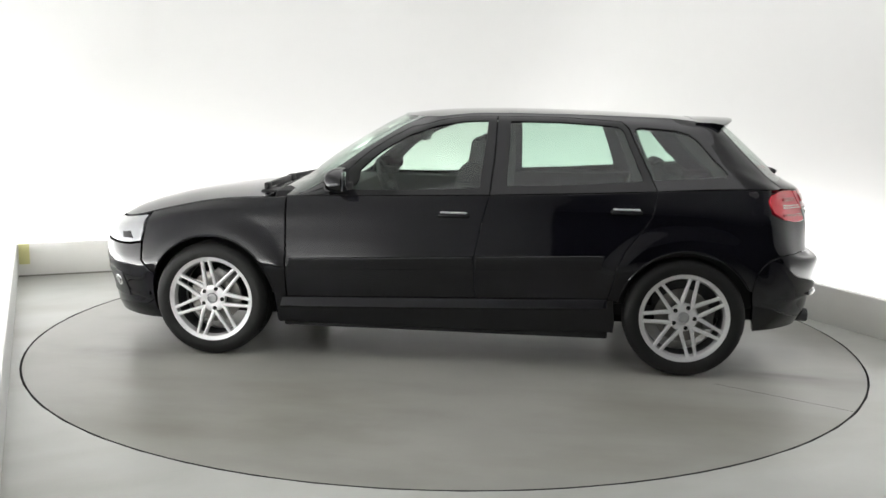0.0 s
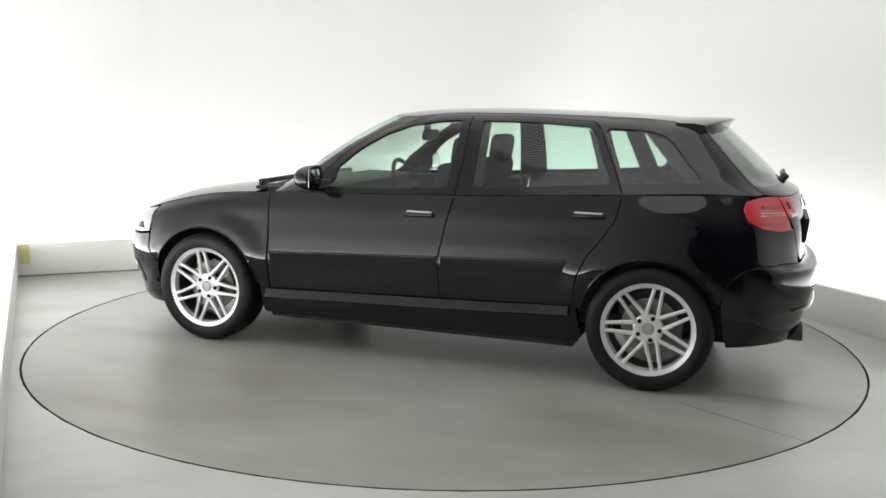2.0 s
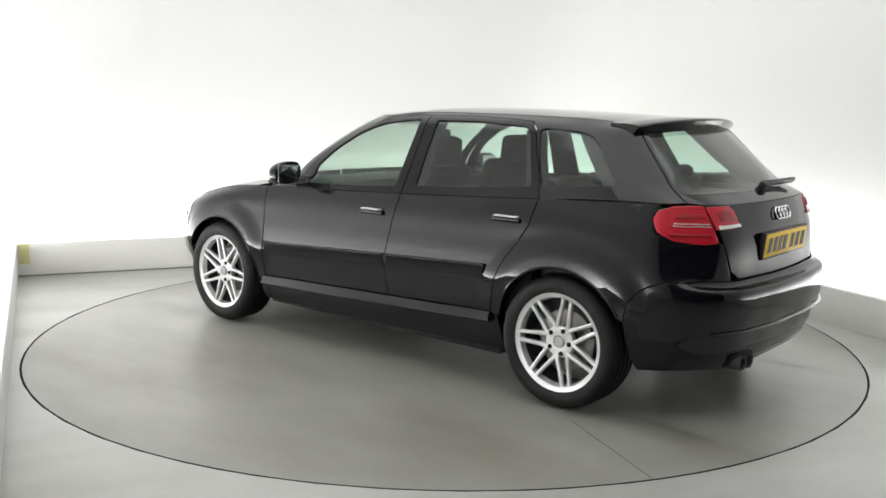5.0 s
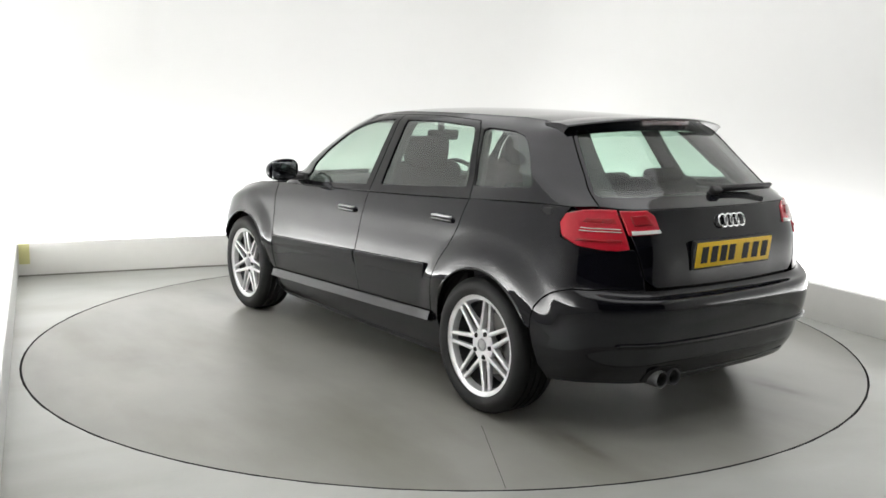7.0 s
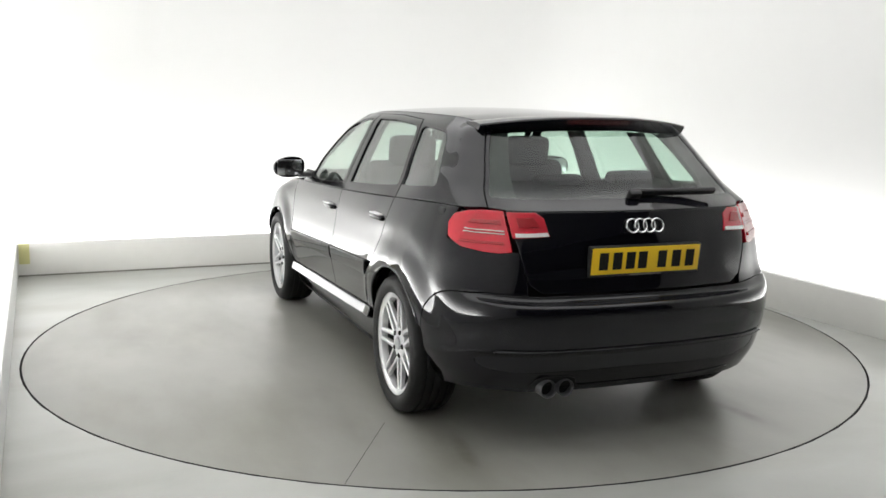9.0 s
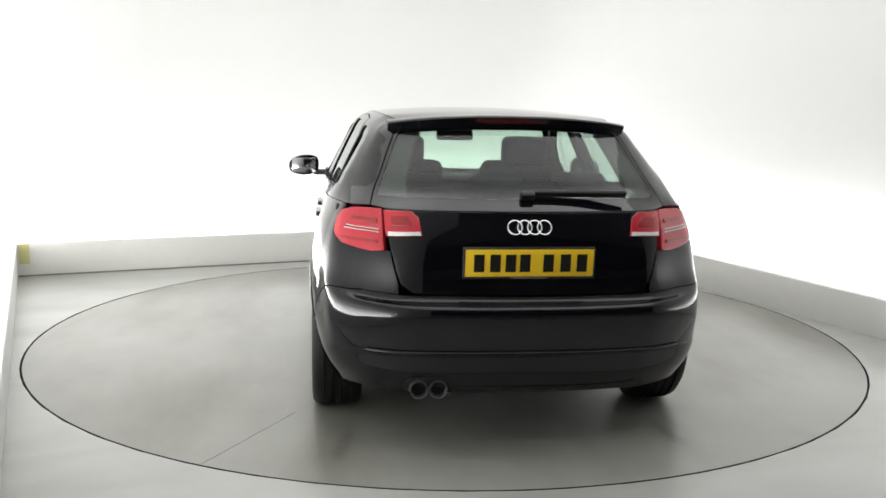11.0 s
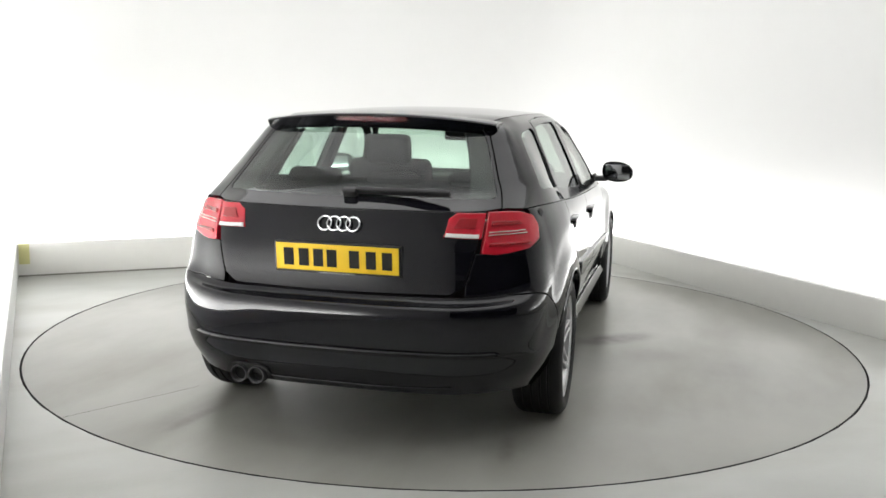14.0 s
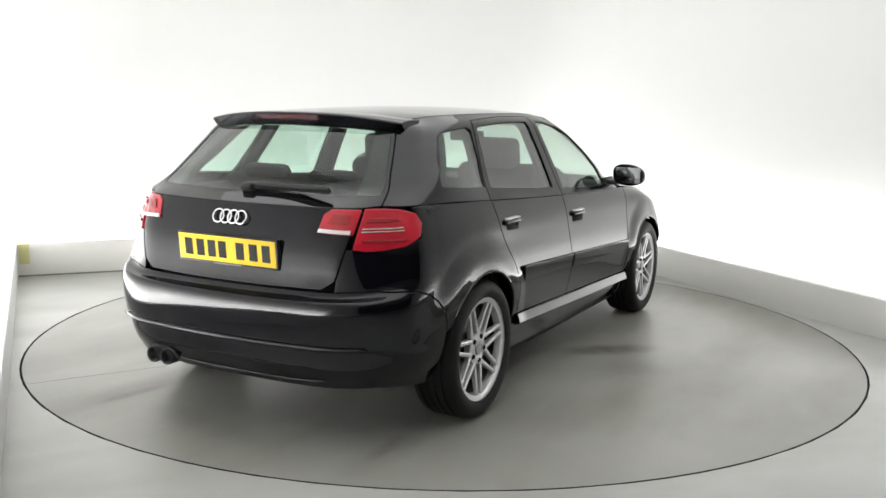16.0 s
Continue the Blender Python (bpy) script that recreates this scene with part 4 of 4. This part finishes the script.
# plate, badge, wiper, exhaust
PLATE = pose(-2.012, 0, .792, 0, -6, 0)
plate = box_part("number_plate", (-.006, .006, -.26, .26, -.0555, .0555), YELLOW, gate, "yellow rear number plate with dark bars", 0.002, PLATE)
box_part("plate_holder", (-.003, .022, -.268, .268, -.066, .061), TRIM, gate, "black plate holder", 0.003, PLATE)
for y in (.205, .140, .078, .020, -.075, -.145, -.212):
    box_part("bar", (-.0075, -.005, y - .021, y + .021, -.036, .036), PLATE_INK, plate, "dark plain bar", 0.0, PLATE)
box_part("bar", (-.0075, .0, -.075, .075, -.064, -.059), CALIPER, plate, "small pale line of print", 0.0, PLATE)
for k in range(4):
    bm = bmesh.new()
    lathe(bm, [(0.0285 + 0.0042 * math.cos(a), 0.0042 * math.sin(a)) for a in np.linspace(0, 2 * math.pi, 9)[:-1]], 40, True)
    bmesh.ops.transform(bm, matrix=pose(-1.991, (k - 1.5) * 0.0400, .930, 0, 20, 0) @ pose(0, 0, 0, 0, 0, 90), verts=bm.verts)
    part("badge_ring", bm, CHROME, gate, "chrome badge ring")
bm = bmesh.new()
box(bm, -.024, .006, -.03, .03, -.026, .022, pose(-1.880, -.01, 1.052, 0, -42, 0), 0.01)
box(bm, -.024, -.004, -.42, .02, -.017, .017, pose(-1.866, -.01, 1.066, 0, -42, 0), 0.009)
part("rear_wiper", bm, TRIM, gate, "black rear wiper on the screen")
hood_loop_exhaust = LOWER.outline([("y", .298, .256), ("y", .296, .285), ("y", .312, .315), ("y", .345, .328), ("y", .45, .328), ("y", .483, .315), ("y", .499, .285), ("y", .497, .258)])
panel("exhaust_cutout", LOWER, hood_loop_exhaust, LINER, bumper, "dark cutout over the tailpipes", lift=0.006, bevel=0.003, depth=0.012, step=0.015)
for y in (.358, .437):
    bm = bmesh.new()
    lathe(bm, [(0.037, 0.10), (0.037, 0.004), (0.035, 0.0), (0.031, 0.004), (0.030, 0.10)], 32, True)
    bmesh.ops.transform(bm, matrix=pose(-2.022, y, .277, 0, 0, -90), verts=bm.verts)
    pipe = part("tailpipe", bm, ALLOY_DARK, car, "dark chromed tailpipe end")
    bm = bmesh.new()
    bmesh.ops.create_circle(bm, cap_ends=True, segments=24, radius=0.031)
    bmesh.ops.transform(bm, matrix=pose(-1.987, y, .277, 0, 90, 0), verts=bm.verts)
    part("pipe_bore", bm, LINER, pipe, "black bore")

# door handles and mirrors
for flip, owner_f, owner_r in ((1, "front_door", "rear_door"), (-1, "front_door.001", "rear_door.001")):
    for owner, x, z in ((owner_f, -.055, .838), (owner_r, -.966, .882)):
        door = bpy.data.objects[owner]
        surf_y = float(LOWER([LOWER.find("x", x, z)])[0, 1])
        bm = bmesh.new()
        box(bm, x - .085, x + .085, flip * surf_y - .022, flip * surf_y + .022, z - .026, z - .002, None, 0.009, 3)
        handle = part("handle", bm, PAINT, door, "black pull handle with a chrome top")
        box_part("handle_trim", (x - .070, x + .070, flip * surf_y - .022, flip * surf_y + .025, z - .002, z + .0055), ALLOY, handle, "bright handle strip", 0.003)
        box_part("handle_bowl", (x - .075, x + .075, flip * surf_y - .01, flip * surf_y + .0030, z - .064, z - .022), LINER, handle, "dark finger recess", 0.012)


def mirror(flip):
    bm = bmesh.new()
    bmesh.ops.create_uvsphere(bm, u_segments=28, v_segments=18, radius=1)
    for v in bm.verts:
        x, y, z = v.co
        sq = lambda a: math.copysign(abs(a) ** 0.72, a)
        fx = max(x, -0.25)
        taper = 1 - 0.22 * max(0, y)
        v.co = Vector((0.535 + 0.085 * fx, flip * (0.945 + 0.098 * sq(y)), 1.005 + 0.066 * sq(z) * taper - 0.008 * y))
    if flip < 0:
        bmesh.ops.reverse_faces(bm, faces=bm.faces)
    shell = part("door_mirror", bm, PAINT, car, "black door mirror housing")
    bm = bmesh.new()
    box(bm, .525, .64, .76, .885, .940, .972, None, 0.012)
    box(bm, .50, .66, .782, .806, .925, .985, None, 0.010)
    if flip < 0:
        bmesh.ops.scale(bm, vec=(1, -1, 1), verts=bm.verts)
        bmesh.ops.reverse_faces(bm, faces=bm.faces)
    part("mirror_foot", bm, TRIM, shell, "black mirror foot")
    box_part("mirror_glass", (.508, .513, min(flip * .868, flip * 1.022), max(flip * .868, flip * 1.022), .955, 1.052), MIRROR, shell, "silvered mirror glass", 0.002)


mirror(1)
mirror(-1)


# wheels
def wheel_parts():
    """A wheel with its axle along y, outer face towards +y."""
    hub = new("wheel")
    w, R = 0.112, 0.318
    prof = [(.236, -w + .012), (.262, -w - .001), (.290, -w + .002), (.308, -w + .016), (R - .002, -w + .036)]
    for g in (-.055, -.018, .018, .055):
        prof += [(R, g - .006), (R - .008, g - .004), (R - .008, g + .004), (R, g + .006)]
    prof += [(R - .002, w - .036), (.308, w - .016), (.290, w - .002), (.262, w + .001), (.236, w - .012)]
    bm = bmesh.new()
    lathe(bm, prof, 96)
    part("tyre", bm, RUBBER, hub, "black low-profile tyre")
    bm = bmesh.new()
    lathe(bm, [(.243, .098), (.245, .090), (.237, .088), (.222, .084), (.214, .070), (.214, -.09), (.236, -.098), (.243, -.10), (.238, -.104), (.206, -.09), (.206, .066), (.214, .089), (.230, .0955)], 96, True)
    part("rim", bm, ALLOY, hub, "silver alloy rim")
    # sleeve inside the rim; its darker alloy paints in the shade behind the spokes
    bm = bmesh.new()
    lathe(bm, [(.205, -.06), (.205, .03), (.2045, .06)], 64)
    part("rim_barrel", bm, ALLOY_DARK, hub, "inner barrel with the rim's shade in its dark colour")
    for k in range(7):
        for sgn in (1, -1):
            bm = bmesh.new()
            rows = []
            for r, off, half, y, deep in ((.052, .0300, .0110, .075, .030), (.085, .0285, .0100, .079, .026), (.135, .0250, .0088, .083, .022), (.185, .0218, .0086, .087, .018), (.230, .0195, .0105, .091, .014)):
                rows.append([bm.verts.new(p) for p in ((sgn * off - half, y - deep, r), (sgn * off - half, y - .003, r), (sgn * off - half * .55, y, r), (sgn * off + half * .55, y, r), (sgn * off + half, y - .003, r), (sgn * off + half, y - deep, r))])
            for one, two in zip(rows, rows[1:]):
                for j in range(6):
                    bm.faces.new((one[j], one[(j + 1) % 6], two[(j + 1) % 6], two[j]))
            bm.faces.new(rows[0])
            bm.faces.new(rows[-1][::-1])
            box(bm, min(0, sgn * .016), max(0, sgn * .016), .070, .0885, .212, .232, None, 0.002, 1)
            bmesh.ops.recalc_face_normals(bm, faces=bm.faces)
            bmesh.ops.transform(bm, matrix=pose(0, 0, 0, 0, 360 / 7 * k, 0), verts=bm.verts)
            part("spoke", bm, ALLOY, hub)
    bm = bmesh.new()
    lathe(bm, [(.0, .040), (.072, .040), (.078, .058), (.074, .072), (.048, .078), (.040, .075), (.0, .075)], 48)
    part("hub", bm, ALLOY, hub, "silver wheel centre")
    bm = bmesh.new()
    lathe(bm, [(.030, .070), (.030, .079), (.027, .083), (.021, .0835), (.020, .0815), (.0, .0825)], 36)
    part("hub_cap", bm, CAP, hub, "silver centre cap")
    for k in range(5):
        a = math.radians(72 * k + 18)
        bm = bmesh.new()
        lathe(bm, [(.0, .079), (.006, .079), (.0075, .081), (.0105, .081), (.0115, .076), (.0115, .06)], 12)
        bmesh.ops.translate(bm, vec=(.057 * math.cos(a), 0, .057 * math.sin(a)), verts=bm.verts)
        part("bolt", bm, LINER, hub, "dark wheel bolt")
    bm = bmesh.new()
    lathe(bm, [(.07, .012), (.145, .012), (.145, -.010), (.07, -.010)], 56)
    part("brake_disc", bm, DISC_METAL, hub, "steel brake disc")
    bm = bmesh.new()
    box(bm, -.055, .055, -.03, .036, .105, .165, pose(0, 0, 0, 0, 70, 0), 0.012)
    part("caliper", bm, CALIPER, hub, "grey brake caliper")
    return hub


wheel = wheel_parts()
wheel.parent = car
WHEEL_Y = 0.755
wheel.matrix_basis = pose(REAR_AXLE, WHEEL_Y, HUB, 0, 194, 0)
copy_thing(wheel, pose(FRONT_AXLE, WHEEL_Y + .008, HUB, 0, -94.5, 0))
copy_thing(wheel, pose(REAR_AXLE, -WHEEL_Y, HUB, 0, -25, 180))
copy_thing(wheel, pose(FRONT_AXLE, -WHEEL_Y - .008, HUB, 0, 30, 180))

# wheel wells and underside
for x in (REAR_AXLE, FRONT_AXLE):
    for flip in (1, -1):
        bm = bmesh.new()
        rows = []
        for y in (.50, .798):
            rows.append([bm.verts.new((x + .385 * math.cos(a), flip * y, HUB - .02 + .385 * math.sin(a))) for a in np.linspace(0.03, math.pi - 0.03, 30)])
        for k in range(29):
            bm.faces.new((rows[0][k], rows[0][k + 1], rows[1][k + 1], rows[1][k]))
        bm.faces.new(rows[0])
        part("wheel_well", bm, LINER, car, "dark wheel well lining")
bm = bmesh.new()
box(bm, -.90, .90, -.76, .76, .165, .21, None, 0.01)
box(bm, -1.86, -1.66, -.54, .54, .26, .30, None, 0.02)
box(bm, -1.66, -.90, -.50, .50, .20, .26, None, 0.02)
box(bm, .90, 1.95, -.50, .50, .17, .24, None, 0.02)
part("underbody", bm, LINER, car, "dark underbody")

# cabin
bm = bmesh.new()
box(bm, -1.80, .95, -.74, .74, .30, .36)
box(bm, -1.85, -1.25, -.66, .66, .36, .93, None, 0.03)
part("cabin_floor", bm, CARD, car, "dark carpeted cabin floor and load space")
box_part("parcel_shelf", (-1.80, -1.20, -.62, .62, .945, .965), CARD, car, "black parcel shelf", 0.008)
lining = panel("headlining", ROOF, roof_loop * np.array([0.93, 0.93]), HEADLINING, roof, "pale grey headlining", lift=-0.045, depth=0.002, step=0.09)
for flip in (1, -1):
    for x0, x1, z in ((-.20, .72, .925), (-1.08, -.26, .965), (-1.65, -1.12, .99)):
        box_part("door_card", (x0, x1, min(flip * .70, flip * .765), max(flip * .70, flip * .765), .36, z), CARD, car, "dark door lining", 0.02)
box_part("dashboard", (.60, .97, -.72, .72, .62, .935), CARD, car, "dark dashboard", 0.05)


def front_seat(y):
    seat = box_part("front_seat", (-.02, .50, y - .26, y + .26, .42, .58), CLOTH, car, "dark cloth front seat", 0.05, None, 3)
    box_part("seat_back", (-.06, .07, -.255, .255, 0, .60), CLOTH, seat, "", 0.05, pose(.02, y, .50, 0, -15, 0), 3)
    box_part("headrest", (-.05, .05, -.138, .138, 0, .176), CLOTH, seat, "", 0.04, pose(-.145, y, 1.055, 0, -8, 0), 3)
    for dy in (-.06, .06):
        box_part("headrest_post", (-.006, .006, dy - .006, dy + .006, -.06, .03), CHROME, seat, "", 0.0, pose(-.135, y, 1.05, 0, -8, 0))


front_seat(.37)
front_seat(-.37)
bench = box_part("rear_bench", (-1.18, -.68, -.66, .66, .40, .56), CLOTH, car, "dark cloth rear bench", 0.05, None, 3)
box_part("seat_back", (-.06, .07, -.66, .66, 0, .585), CLOTH, bench, "", 0.05, pose(-1.10, 0, .48, 0, -14, 0), 3)
for y, top in ((.40, .075), (0, .060), (-.40, .075)):
    box_part("headrest", (-.045, .045, -.135, .135, 0, top), CLOTH, bench, "", 0.04, pose(-1.240, y, 1.025, 0, -8, 0), 3)
bm = bmesh.new()
lathe(bm, [(.180 + .015 * math.cos(a), .015 * math.sin(a)) for a in np.linspace(0, 2 * math.pi, 9)[:-1]], 40, True)
box(bm, -.17, .17, -.012, .012, -.022, .022, None, 0.008)
box(bm, -.02, .02, -.012, .012, -.17, 0, None, 0.008)
bmesh.ops.transform(bm, matrix=pose(.50, -.37, .87, 0, 0, 90) @ pose(0, 0, 0, 24, 0, 0), verts=bm.verts)
part("steering_wheel", bm, CARD, car, "black steering wheel")
bm = bmesh.new()
box(bm, -.016, .016, -.115, .115, -.032, .032, pose(.20, 0, 1.222, 0, -8, 0), 0.014, 3)
box(bm, .20, .24, -.015, .015, 1.222, 1.33, None, 0.006)
part("interior_mirror", bm, CARD, car, "black interior mirror")
for y in (.30, -.30):
    box_part("sun_visor", (.10, .26, y - .17, y + .17, 1.295, 1.31), HEADLINING, car, "grey sun visor", 0.006, None)


# ---- motion of car and turntable ----
def motions():
    walk(turntable_disc, [(t, pose(0, 0, 0, 0, 0, a)) for t, a in TURN])
    walk(car, [(t, pose(0, 0, 0, 0, 0, a) @ pose(OFFSET[0], OFFSET[1], 0)) for t, a in TURN])


motions()
